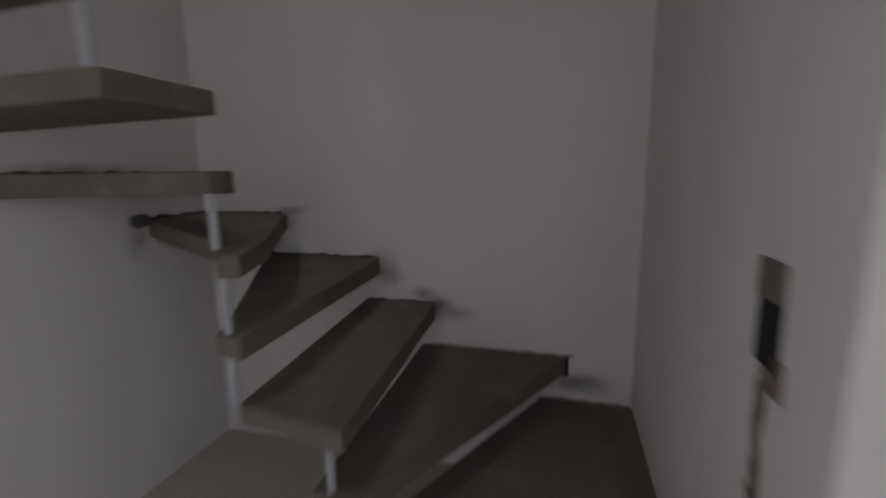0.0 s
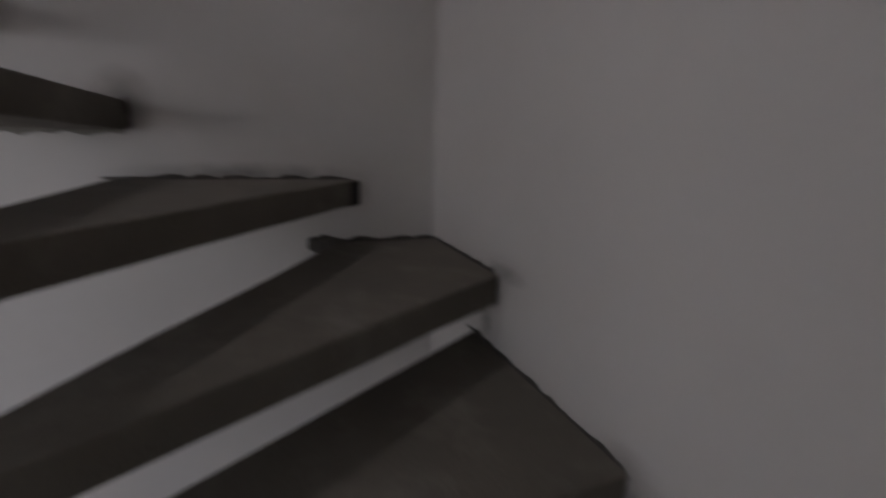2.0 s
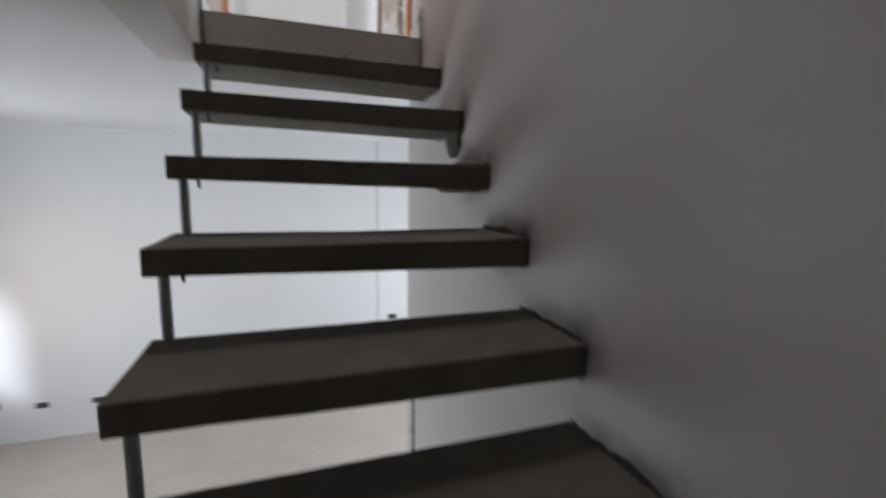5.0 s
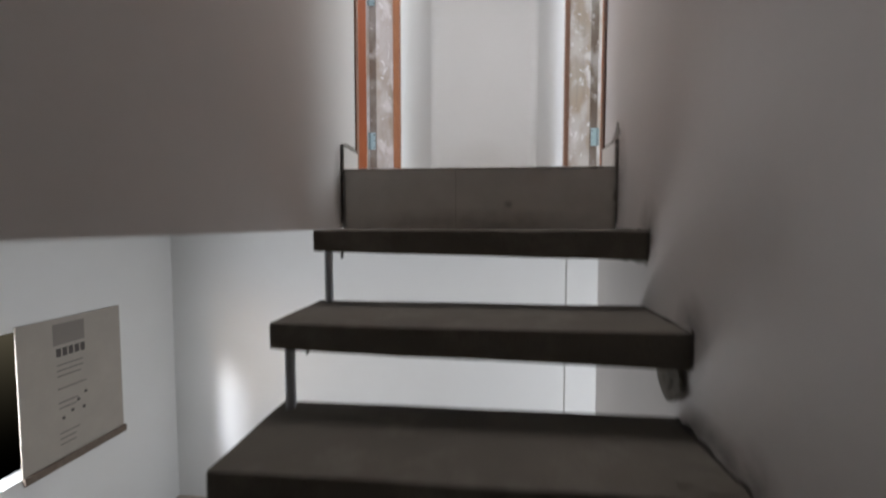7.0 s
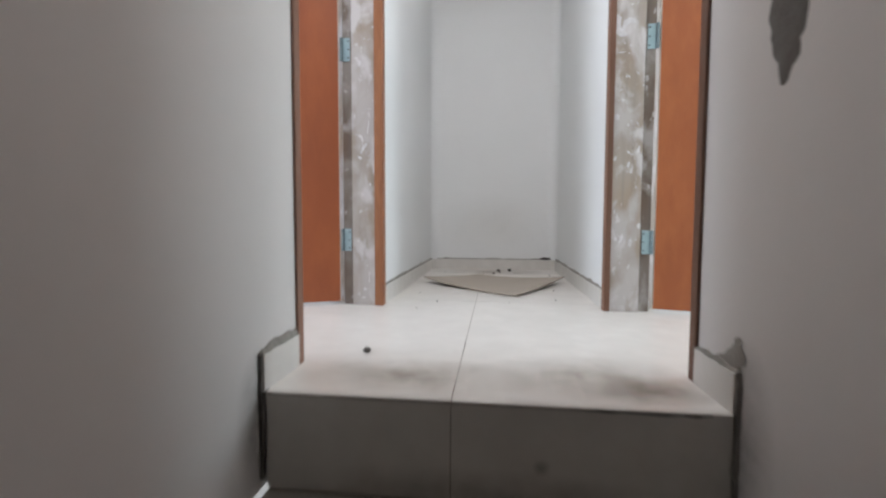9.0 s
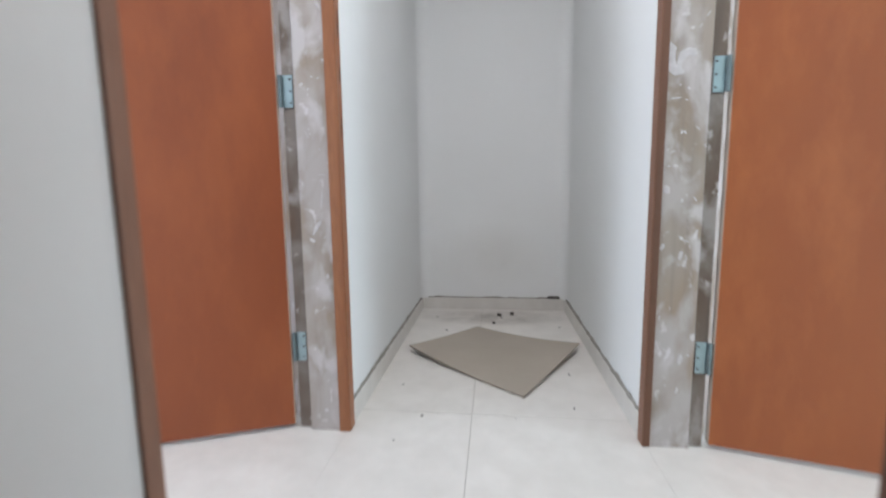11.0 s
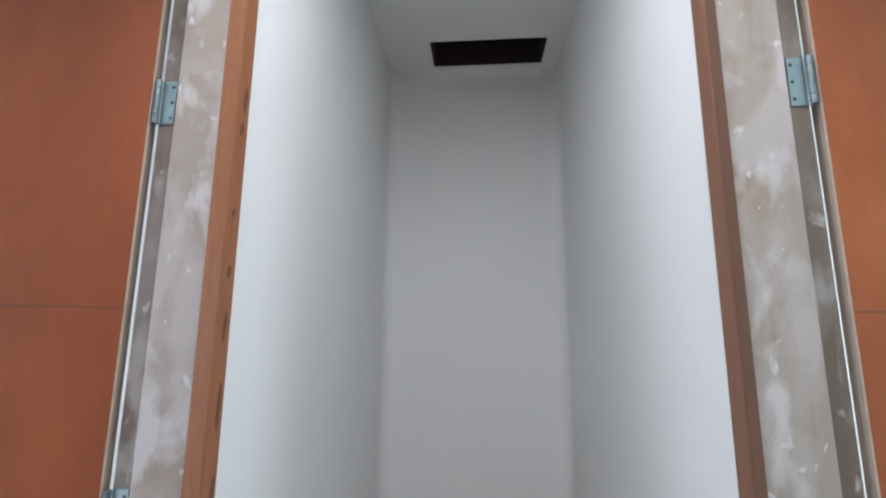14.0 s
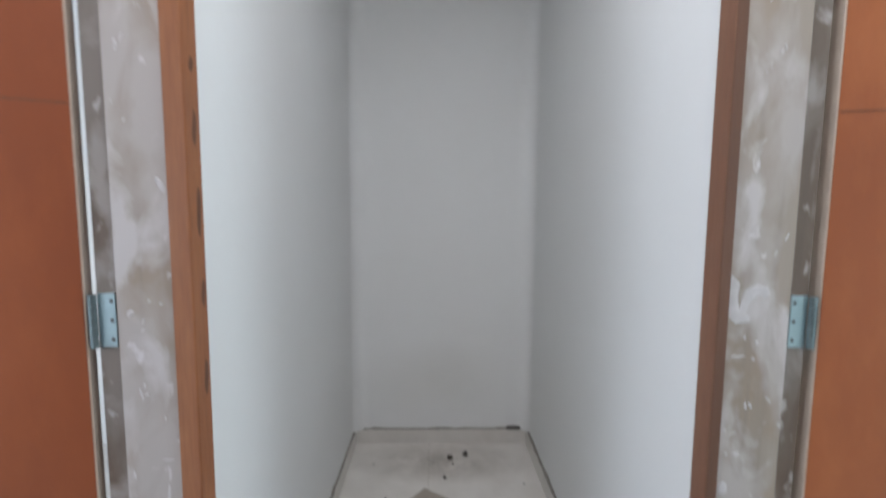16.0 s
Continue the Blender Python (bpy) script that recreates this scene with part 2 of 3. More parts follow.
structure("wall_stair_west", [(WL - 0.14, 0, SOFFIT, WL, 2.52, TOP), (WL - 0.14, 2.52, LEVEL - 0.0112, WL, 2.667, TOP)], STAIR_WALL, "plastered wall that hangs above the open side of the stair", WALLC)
# upper rooms
structure("wall_closet_west", [(WL - 0.12, 3.425, LEVEL, WL, 4.79, TOP)], PLASTER, "white plastered side wall of the narrow closet", WALLC)
structure("wall_closet_east", [(0, 3.425, LEVEL, 0.12, 4.79, TOP)], PLASTER, "white plastered side wall of the narrow closet", WALLC)
structure("wall_closet_north", [(-3.7, 4.79, LEVEL, 3.0, 4.94, TOP)], PLASTER, "white plastered end wall of the narrow closet", WALLC)
structure("wall_over_doors", [(WL - 0.14, 2.667, LEVEL + 2.15, WL, 3.425, TOP), (0, 2.667, LEVEL + 2.15, 0.14, 3.425, TOP)], PLASTER, "white plastered wall above the two doorways", WALLC)
structure("wall_upper_rooms", [(-3.7, 1.0, LEVEL, WL - 0.14, 1.15, TOP), (0.14, 1.0, LEVEL, 3.0, 1.15, TOP), 
    (-3.75, 1.15, LEVEL, -3.6, 4.79, LEVEL + 0.42), (-3.75, 1.15, LEVEL + 1.88, -3.6, 4.79, TOP), (-3.75, 1.15, LEVEL + 0.42, -3.6, 1.37, LEVEL + 1.88), (-3.75, 3.33, LEVEL + 0.42, -3.6, 4.79, LEVEL + 1.88),
    (2.9, 1.15, LEVEL, 3.05, 4.79, LEVEL + 0.42), (2.9, 1.15, LEVEL + 1.88, 3.05, 4.79, TOP), (2.9, 1.15, LEVEL + 0.42, 3.05, 1.57, LEVEL + 1.88), (2.9, 4.43, LEVEL + 0.42, 3.05, 4.79, LEVEL + 1.88)], PLASTER, "white plastered outer walls of the two upper rooms with window openings", WALLC)
structure("floor_upper_rooms", [(-3.7, 1.0, LEVEL - 0.01, WL - 0.002, 2.688, LEVEL - 0.0008), (0.002, 1.0, LEVEL - 0.012, 3.0, 2.688, LEVEL - 0.0008), (-3.7, 2.688, LEVEL - 0.01, WL + 0.0006, 3.40, LEVEL - 0.0008), (-0.0006, 2.688, LEVEL - 0.012, 3.0, 3.40, LEVEL - 0.0008),
    (-3.7, 3.40, LEVEL - 0.01, WL - 0.002, 4.79, LEVEL - 0.0008), (0.002, 3.40, LEVEL - 0.012, 3.0, 4.79, LEVEL - 0.0008)], TILE, "cream tiled floor of the upper rooms", "floor")
HX0, HX1, HY0, HY1 = -0.625, -0.082, 4.53, 4.735
SX0, SX1, SY0, SY1 = -0.74, -0.10, 2.30, 3.30    # added opening, unseen, for the fill lamp over the landing
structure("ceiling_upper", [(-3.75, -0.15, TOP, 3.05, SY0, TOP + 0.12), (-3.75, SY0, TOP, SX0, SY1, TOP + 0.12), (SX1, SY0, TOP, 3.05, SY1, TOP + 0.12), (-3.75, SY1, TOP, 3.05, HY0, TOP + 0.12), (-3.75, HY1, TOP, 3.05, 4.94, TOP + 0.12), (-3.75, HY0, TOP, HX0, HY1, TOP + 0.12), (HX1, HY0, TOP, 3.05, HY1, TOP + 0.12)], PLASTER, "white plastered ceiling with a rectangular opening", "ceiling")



# Added curb, out of view, that blocks the sun from the fill lamp's opening.
structure("added_sun_curb", [(SX0 - 0.06, SY0 - 0.06, TOP + 0.12, SX1 + 0.06, SY0, TOP + 0.6), (SX0 - 0.06, SY1, TOP + 0.12, SX1 + 0.06, SY1 + 0.06, TOP + 0.6), (SX0 - 0.06, SY0, TOP + 0.12, SX0, SY1, TOP + 0.6), (SX1, SY0, TOP + 0.12, SX1 + 0.06, SY1, TOP + 0.6)], PLASTER, "white curb added round the unseen opening to keep sun out", "skylight")


def cove(name, a, b, x_way, y_way, r, mat, label):
    """Fillet added to soften the light in an inner corner: a runs to b along z or y; the two ways point away from the
    corner.
    """
    a, b, u, w = Vector(a), Vector(b), Vector(x_way), Vector(y_way)
    bm = bmesh.new()
    n = 8
    back = u * 0.002 + w * 0.002
    ring = [-back] + [u * r * (1 - math.cos(q)) + w * r * (1 - math.sin(q)) for q in [i * math.pi / 2 / n for i in range(n + 1)]]
    ends = [[bm.verts.new(p + q) for q in ring] for p in (a, b)]
    bm.faces.new(ends[0])
    bm.faces.new(ends[1][::-1])
    for i in range(len(ring)):
        j = (i + 1) % len(ring)
        f = bm.faces.new((ends[0][i], ends[1][i], ends[1][j], ends[0][j]))
        f.smooth = 0 < i <= n
    for e in bm.edges:
        e.smooth = not any(ends[0][k] in e.verts and ends[1][k] in e.verts for k in (0, 1, n + 1))
    bmesh.ops.recalc_face_normals(bm, faces=bm.faces[:])
    return tagged(part(name, bm, mat), label, "wall", kind="structure")


# Added rounding lets the light blend softly across these corners.
ROUNDED = "white plaster fillet added to soften light in the closet's corner"
cove("wall_corner", (WL, 4.79, LEVEL + 0.07), (WL, 4.79, TOP), (1, 0, 0), (0, -1, 0), 0.07, PLASTER, ROUNDED)
cove("wall_corner", (0, 4.79, LEVEL + 0.07), (0, 4.79, TOP), (-1, 0, 0), (0, -1, 0), 0.07, PLASTER, ROUNDED)
cove("ceiling_corner", (WL + 0.07, 4.79, TOP), (-0.07, 4.79, TOP), (0, -1, 0), (0, 0, -1), 0.05, PLASTER, "white plaster fillet added to soften light under the closet's ceiling")
GREYED = "dusty plaster fillet added to soften light in the corner"
cove("wall_corner", (0, 0, LOW), (0, 0, TOP), (-1, 0, 0), (0, 1, 0), 0.015, STAIR_WALL, GREYED)
cove("wall_corner", (-1.945, 0, LOW), (-1.945, 0, SOFFIT), (1, 0, 0), (0, 1, 0), 0.015, STAIR_WALL, GREYED)

# ---------------------------------------------------------------- staircase
stair = thing("staircase", "open winding staircase of raw concrete treads and steel bars", "staircase", -0.8, 0.9, LOW)
THICK = 0.055


def tread(outline, z, label=""):
    bm = bmesh.new()
    prism(bm, outline, z - THICK, z)
    for v in bm.verts:
        if v.co.z < z - 0.01:
            v.co.z -= 0.017 * max(0.0, 1 + v.co.x / 0.85, 1 - v.co.y / 0.9)
    bmesh.ops.subdivide_edges(bm, edges=[e for e in bm.edges if e.calc_length() > 0.2], cuts=5, use_grid_fill=True)
    for v in bm.verts:
        d = noise.noise_vector(v.co * 6) * 0.0025
        v.co += Vector((d.x, d.y, d.z))
    edges = [e for e in bm.edges if len(e.link_faces) == 2 and e.calc_face_angle(0) > 0.5]
    bmesh.ops.bevel(bm, geom=edges, offset=0.004, segments=2, profile=0.6, affect="EDGES")
    return part("tread", bm, CONCRETE, stair, label)


FRONT = {1: 2.235, 2: 1.996, 3: 1.779, 4: 1.542, 5: 1.294, 6: 1.054, 7: 0.814}
for k, y in FRONT.items():
    back = 2.515 if k == 1 else y + 0.285
    tread([(WL + 0.014, y), (0.02, y), (0.02, back), (WL + 0.014, back)], (13 - k) * RISE)
tread([(-0.84, 0.785), (0.02, 0.235), (0.02, 0.855), (-0.84, 0.865)], 5 * RISE)
tread([(-0.95, 0.92), (-0.86, 0.70), (-0.43, -0.02), (0.02, -0.02), (0.02, 0.30), (-0.80, 0.80), (-0.90, 0.94)], 4 * RISE)
tread([(-0.955, 0.95), (-0.89, -0.02), (-0.31, -0.02), (-0.845, 0.86), (-0.88, 0.94)], 3 * RISE)
tread([(-1.205, 0.965), (-1.138, -0.02), (-0.82, -0.02), (-0.90, 0.91)], 2 * RISE)
tread([(-1.215, 0.935), (-1.70, -0.02), (-1.08, -0.02), (-1.10, 0.94)], 1 * RISE)
tread([(-1.96, 0.95), (-1.96, -0.02), (-1.60, -0.02), (-1.12, 0.95)], 0.0)


def bar(x, y, z0, z1):
    bm = bmesh.new()
    cylinder(bm, x, y, z0, z1, 0.011)
    part("bar", bm, STEEL, stair)
    

POSTS = ((-0.84, 0.865, 4), (-0.905, 0.925, 3), (-0.905, 0.925, 2), (-1.145, 0.915, 1))
for k in range(1, 7):
    y = FRONT[k] + 0.03
    bar(WL + 0.045, y, (12 - k) * RISE, (13 - k) * RISE - THICK)
    bm = bmesh.new()
    cylinder(bm, WL + 0.075, y + 0.02, (13 - k) * RISE - THICK - 0.022, (13 - k) * RISE - THICK, 0.004, 8)
    part("bolt", bm, DARK_MORTAR, stair, "rusty bolt end")
for x, y, z in POSTS:
    bar(x, y, z * RISE, (z + 1) * RISE - THICK)

# ---------------------------------------------------------------- landing
CUT = -0.485
landing = [("riser", (WL + 0.012, 2.507, SOFFIT, CUT - 0.001, 2.519, LEVEL), 0), ("riser", (CUT + 0.001, 2.507, SOFFIT, -0.006, 2.519, LEVEL), 0)]
structure("floor_landing_bed", [(WL, 2.5195, LEVEL - 0.011, 0, 4.79, LEVEL - 0.0102)], GROUT, "grey mortar bed under the landing tiles", "floor")
tiles = thing("landing_tiles", "cream ceramic tiles on the landing and its riser, dusty", "floor", -0.42, 3.0, LEVEL)
tiles["kind"] = "structure"
for name, b, _ in landing:
    bm = bmesh.new()
    box(bm, *b)
    part("riser_tile", bm, TILE, tiles, bevel=0.0015)
for x0, x1 in ((WL + 0.001, CUT - 0.001), (CUT + 0.001, -0.001)):
    for y0, y1 in ((2.508, 3.519), (3.521, 4.789)):
        bm = bmesh.new()
        box(bm, x0, y0 + (0.012 if y0 < 3 else 0), LEVEL - 0.01, x1, y1, LEVEL)
        part("floor_tile", bm, TILE, tiles, bevel=0.0012)


EAST_DABS = ((0.017, 3.168, 0.012, 0.011, 0.0), (0.015, 3.268, 0.004, 0.003, 0.2), (0.037, 3.227, 0.007, 0.004, 0.0), (0.020, 3.227, 0.003, 0.002, 0.0),
             (0.089, 3.143, 0.002, 0.007, -0.6), (0.060, 3.001, 0.006, 0.012, 0.2), (0.028, 3.393, 0.012, 0.002, 3.0), (0.073, 2.72, 0.007, 0.016, 0.1),
             (0.069, 2.633, 0.004, 0.009, 0.3), (0.016, 2.833, 0.002, 0.008, 0.1), (0.015, 3.022, 0.005, 0.010, 0.3))
WEST_DABS = ((-0.881, 3.661, 0.006, 0.014, -0.4), (-0.938, 3.461, 0.006, 0.007, 0.2), (-0.890, 3.477, 0.003, 0.002, 0.0), (-0.908, 3.482, 0.003, 0.002, 0.0),
             (-0.928, 3.331, 0.002, 0.011, -0.3), (-0.892, 3.29, 0.002, 0.003, 0.0), (-0.870, 3.252, 0.006, 0.002, 0.0), (-0.890, 3.221, 0.010, 0.0015, 0.0),
             (-0.894, 3.150, 0.003, 0.030, 0.1), (-0.912, 3.075, 0.007, 0.022, 0.5), (-0.859, 2.846, 0.008, 0.0015, 0.0), (-0.909, 2.532, 0.008, 0.006, 0.0))


def grout(x0, y0, z0, x1, y1, z1, mat, label=""):
    bm = bmesh.new()
    box(bm, x0, y0, z0, x1, y1, z1)
    part("grout", bm, mat, tiles, label)


for y0, y1, mat in ((2.521, 2.60, BROWN_EDGE), (2.601, 2.80, PALE_GROUT), (2.801, 2.92, BROWN_EDGE), (2.921, 3.519, PALE_GROUT), (3.521, 4.78, PALE_GROUT)):
    grout(CUT - 0.001, y0, LEVEL - 0.009, CUT + 0.001, y1, LEVEL - 0.0007, mat)
for x0, x1, mat in ((WL + 0.002, -0.62, PALE_GROUT), (-0.619, -0.30, BROWN_EDGE), (-0.299, -0.003, PALE_GROUT)):
    grout(x0, 3.519, LEVEL - 0.009, x1, 3.521, LEVEL - 0.0007, mat)
grout(CUT - 0.001, 2.508, SOFFIT + 0.001, CUT + 0.001, 2.518, LEVEL - 0.002, PALE_GROUT)


def frame_set(side):
    """Door frame, door and trims of one side; side is -1 for the west doorway and 1 for the east one."""
    face = WL if side < 0 else 0.0
    far = 3.388
    x = lambda d: face + side * d  # noqa: E731
    name = "door_1" if side < 0 else "door_2"
    root = thing(name, "open orange wooden door in a mortar-smeared timber frame", "door", x(0.07), 3.05, LEVEL)
    root["kind"] = "structure"

    def slab(nm, x0, y0, z0, x1, y1, z1, mat, label="", bevel=0.001):
        bm = bmesh.new()
        box(bm, min(x0, x1), y0, z0, max(x0, x1), y1, z1)
        return part(nm, bm, mat, root, label, bevel)

    top = LEVEL + 2.12
    slab("jamb", x(0.020 if side < 0 else 0.007), far, LEVEL, x(0.108), far + 0.03, top, JAMB, "far jamb smeared with grey and white mortar")
    slab("rebate", x(0.108), far + 0.012, LEVEL, x(0.147), far + 0.03, top, JAMB_DARK, "dark brown mottled rebate")
    slab("jamb", x(0.0), 2.667, LEVEL, x(0.134), 2.687, top, JAMB)
    slab("head", x(0.0), 2.687, top, x(0.134), far + 0.03, top + 0.03, JAMB)
    edge = 0.020 if side < 0 else 0.007
    slab("casing", x(-0.013), far - 0.003, LEVEL, x(edge), far + 0.037, top + 0.07, TRIM if side < 0 else TRIM_BROWN)
    slab("casing_bead", x(-0.0115), far - 0.0045, LEVEL, x(edge - 0.0015), far - 0.003, top + 0.07, TRIM if side < 0 else TRIM_DARK, bevel=0.0004)
    # Near casings take the darker trim copies, darkest on the east.
    slab("casing", x(-0.007), 2.660, LEVEL, x(0.0), 2.687, top + 0.07, TRIM_BROWN if side < 0 else TRIM_DARK)
    knots = ((3.35, 0.012, 0.03), (3.49, 0.014, 0.022), (3.62, 0.011, 0.04), (3.75, 0.008, 0.028), (3.845, 0.006, 0.012), (3.95, 0.004, 0.009), (4.11, 0.006, 0.014), (4.17, 0.01, 0.028)) if side < 0 else ()
    for z, dy, r in knots:
        bm = bmesh.new()
        ring = [bm.verts.new((x(-0.0133), far + 0.012 + dy + 0.006 * math.cos(a) * (1 + 0.3 * math.sin(2 * a)), z + r * math.sin(a))) for a in [2 * math.pi * i / 14 for i in range(14)]]
        bm.faces.new(ring if side < 0 else ring[::-1])
        part("knot", bm, TRIM_DARK, root, "dark knot in the timber")
    # small raised dabs of white filler on the far jamb: place across and up, half width, half height, lean
    rng = random.Random(11 + side)
    dabs = WEST_DABS if side < 0 else EAST_DABS
    loose = [(x(rng.uniform(0.03, 0.10)), LEVEL + rng.uniform(0.15, 2.05), rng.uniform(0.0015, 0.004), rng.uniform(0.002, 0.007), rng.uniform(-0.5, 0.5)) for _ in range(12)]
    for px, z, w, h, lean in list(dabs) + loose:
        bm = bmesh.new()
        n = 12
        ring = [(px + w * math.cos(a) * rng.uniform(0.65, 1.2) + lean * h * math.sin(a), z + h * math.sin(a) * rng.uniform(0.75, 1.15)) for a in [2 * math.pi * i / n for i in range(n)]]
        low = [bm.verts.new((a_, far, b_)) for a_, b_ in ring]
        high = [bm.verts.new((px + (a_ - px) * 0.7, far - 0.0012, z + (b_ - z) * 0.8)) for a_, b_ in ring]
        bm.faces.new(high)
        for i in range(n):
            j = (i + 1) % n
            bm.faces.new((low[i], low[j], high[j], high[i]))
        bmesh.ops.recalc_face_normals(bm, faces=bm.faces[:])
        part("filler_dab", bm, FILLER, root, "small white dab of filler")
    # the moulded casing on the room side closes the view past the hinges
    cx, cy = (0.235, 3.515) if side < 0 else (0.203, 3.495)
    bm = bmesh.new()
    q = [(x(0.122), 3.426), (x(0.150), 3.426), (x(cx), cy), (x(0.122), cy)]
    prism(bm, q[::-1] if side < 0 else q, LEVEL, top + 0.07)
    part("room_casing", bm, JAMB, root, "pale mortar-smeared casing on the room side", bevel=0.001)
    # the leaf stands open on its hinges
    turn = radians(22 if side < 0 else 15)
    hx, hy = x(0.158), far + 0.003
    leaf = []
    for nm, u0, u1, w0, w1, mat in (("leaf", 0.003, 0.62, 0.0, 0.035, DOOR if side < 0 else DOOR_PALE), ("leaf_edge", 0.0, 0.003, 0.0005, 0.0345, EDGE)):
        bm = bmesh.new()
        c, s = math.cos(turn), math.sin(turn)
        q = []
        for u, w in ((u0, w0), (u1, w0), (u1, w1), (u0, w1)):
            q.append((hx + side * (u * c + w * s), hy - u * s + w * c))
        if side < 0:
            q = q[::-1]
        prism(bm, q, LEVEL + 0.012, LEVEL + 2.1)
        part(nm, bm, mat, root, bevel=0.001)
    bm = bmesh.new()
    q = [(hx + side * (u * c + w * s), hy - u * s + w * c) for u, w in ((0.004, -0.0005), (0.619, -0.0005), (0.619, 0.0355), (0.004, 0.0355))]
    prism(bm, q[::-1] if side < 0 else q, LEVEL + 1.3105, LEVEL + 1.3125)
    part("seam", bm, TRIM_DARK, root, "thin dark seam across the veneer")
    for z in (0.21, 0.935, 1.65):
        h = new("hinge")
        h.parent = root
        h.matrix_parent_inverse = root.matrix_basis.inverted()
        tagged(h, label="zinc-plated butt hinge")
        bm = bmesh.new()
        box(bm, min(x(0.117), x(0.144)), far + 0.009, LEVEL + z, max(x(0.117), x(0.144)), far + 0.012, LEVEL + z + 0.086)
        part("hinge_plate", bm, ZINC, h)
        for q in (0.012, 0.043, 0.074):
            bm = bmesh.new()
            bmesh.ops.create_uvsphere(bm, u_segments=8, v_segments=5, radius=0.0032)
            for v in bm.verts:
                v.co = Vector((v.co.x + x(0.123), v.co.y * 0.4 + far + 0.009, v.co.z + LEVEL + z + q))
            part("screw", bm, DARK_MORTAR, h, "dark screw head")
        bm = bmesh.new()
        for i in range(5):
            cylinder(bm, x(0.149), far + 0.004, LEVEL + z + i * 0.0172, LEVEL + z + i * 0.0172 + 0.0164, 0.006, 10)
        part("hinge_pin", bm, PIN, h)
    return root


def swirl(root, path, label):
    """A curved smear of filler, path of (x, z, half width)."""
    bm = bmesh.new()
    rows_ = []
    for i, (px, pz, w) in enumerate(path):
        a_, b_ = path[max(i - 1, 0)], path[min(i + 1, len(path) - 1)]
        d = Vector((b_[0] - a_[0], 0, b_[1] - a_[1])).normalized()
        nrm = Vector((-d.z, 0, d.x))
        w *= 1.15 + 0.8 * abs(noise.noise(Vector((px * 90, pz * 90, 2))))
        rows_.append([bm.verts.new(Vector((px, 3.388 - dy, pz)) + nrm * w * k) for k, dy in ((-1, 0.0001), (-0.5, 0.0007), (0.4, 0.0008), (1, 0.0001))])
    for r0, r1 in zip(rows_, rows_[1:]):
        for k in range(3):
            f = bm.faces.new((r0[k], r1[k], r1[k + 1], r0[k + 1]))
            f.smooth = True
    bmesh.ops.recalc_face_normals(bm, faces=bm.faces[:])
    if sum(f.normal.y for f in bm.faces) > 0:
        bmesh.ops.reverse_faces(bm, faces=bm.faces[:])
    part("filler_smear", bm, FILLER, root, label)


frame_set(-1)
east_door = frame_set(1)
swirl(east_door, ((0.008, 3.525, 0.002), (0.014, 3.512, 0.007), (0.012, 3.49, 0.008), (0.014, 3.468, 0.010), (0.026, 3.456, 0.009), (0.038, 3.456, 0.006), (0.043, 3.452, 0.002)), "white hooked smear of filler")
swirl(east_door, ((0.030, 3.462, 0.004), (0.034, 3.480, 0.006), (0.042, 3.496, 0.007), (0.054, 3.503, 0.008), (0.064, 3.500, 0.007), (0.071, 3.493, 0.003)), "white hooked smear of filler")

# skirting tiles
for x0, x1, y0, y1, nm in ((WL, WL + 0.009, 2.508, 2.659, "baseboard"), (-0.009, 0, 2.508, 2.659, "baseboard"), (WL, WL + 0.009, 3.426, 4.78, "baseboard"),
                           (-0.009, 0, 3.426, 4.78, "baseboard"), (WL, 0, 4.781, 4.79, "baseboard")):
    bm = bmesh.new()
    box(bm, x0, y0, LEVEL, x1, y1, LEVEL + 0.07)
    tagged(part(nm, bm, TILE, bevel=0.001), "cream tile skirting along the wall", "skirting", kind="structure")

# warped sheet on the closet floor
bm = bmesh.new()
corners = [Vector(c) for c in ((-0.785, 4.03, 0), (-0.315, 3.64, 0), (-0.045, 4.11, 0), (-0.50, 4.42, 0))]
n = 12
grid = []
for top in (0, 1):
    rows_ = []
    for i in range(n + 1):
        row = []
        for j in range(n + 1):
            u, v = i / n, j / n
            p = corners[0] * (1 - u) * (1 - v) + corners[1] * u * (1 - v) + corners[2] * u * v + corners[3] * (1 - u) * v
            lift = 0.001 + 0.032 * ((p.x + 0.42) / 0.37) ** 2
            row.append(bm.verts.new((p.x, p.y, LEVEL + lift + 0.006 * top)))
        rows_.append(row)
    grid.append(rows_)
for top, g in enumerate(grid):
    for i in range(n):
        for j in range(n):
            f = [g[i][j], g[i + 1][j], g[i + 1][j + 1], g[i][j + 1]]
            bm.faces.new(f if top else f[::-1])
a, b = grid
ring = [(i, 0) for i in range(n)] + [(n, j) for j in range(n)] + [(i, n) for i in range(n, 0, -1)] + [(0, j) for j in range(n, 0, -1)]
for k, (i, j) in enumerate(ring):
    i2, j2 = ring[(k + 1) % len(ring)]
    bm.faces.new((a[i][j], a[i2][j2], b[i2][j2], b[i][j]))
tagged(part("loose_board", bm, BOARD), "warped square brown sheet lying on the cream floor tiles", "board")

# crumbs of mortar
CRUMB_AT = ((-0.387, 4.645, 0.016), (-0.314, 4.674, 0.016), (-0.415, 4.495, 0.010), (-0.375, 4.60, 0.006), (-0.734, 4.598, 0.005), (-0.654, 4.363, 0.005), (-0.081, 4.455, 0.005),
            (-0.132, 3.853, 0.004), (-0.748, 3.713, 0.004), (-0.158, 3.583, 0.004), (-0.641, 3.495, 0.004), (-0.721, 2.777, 0.011), (-0.35, 3.50, 0.003), (-0.70, 3.35, 0.003))
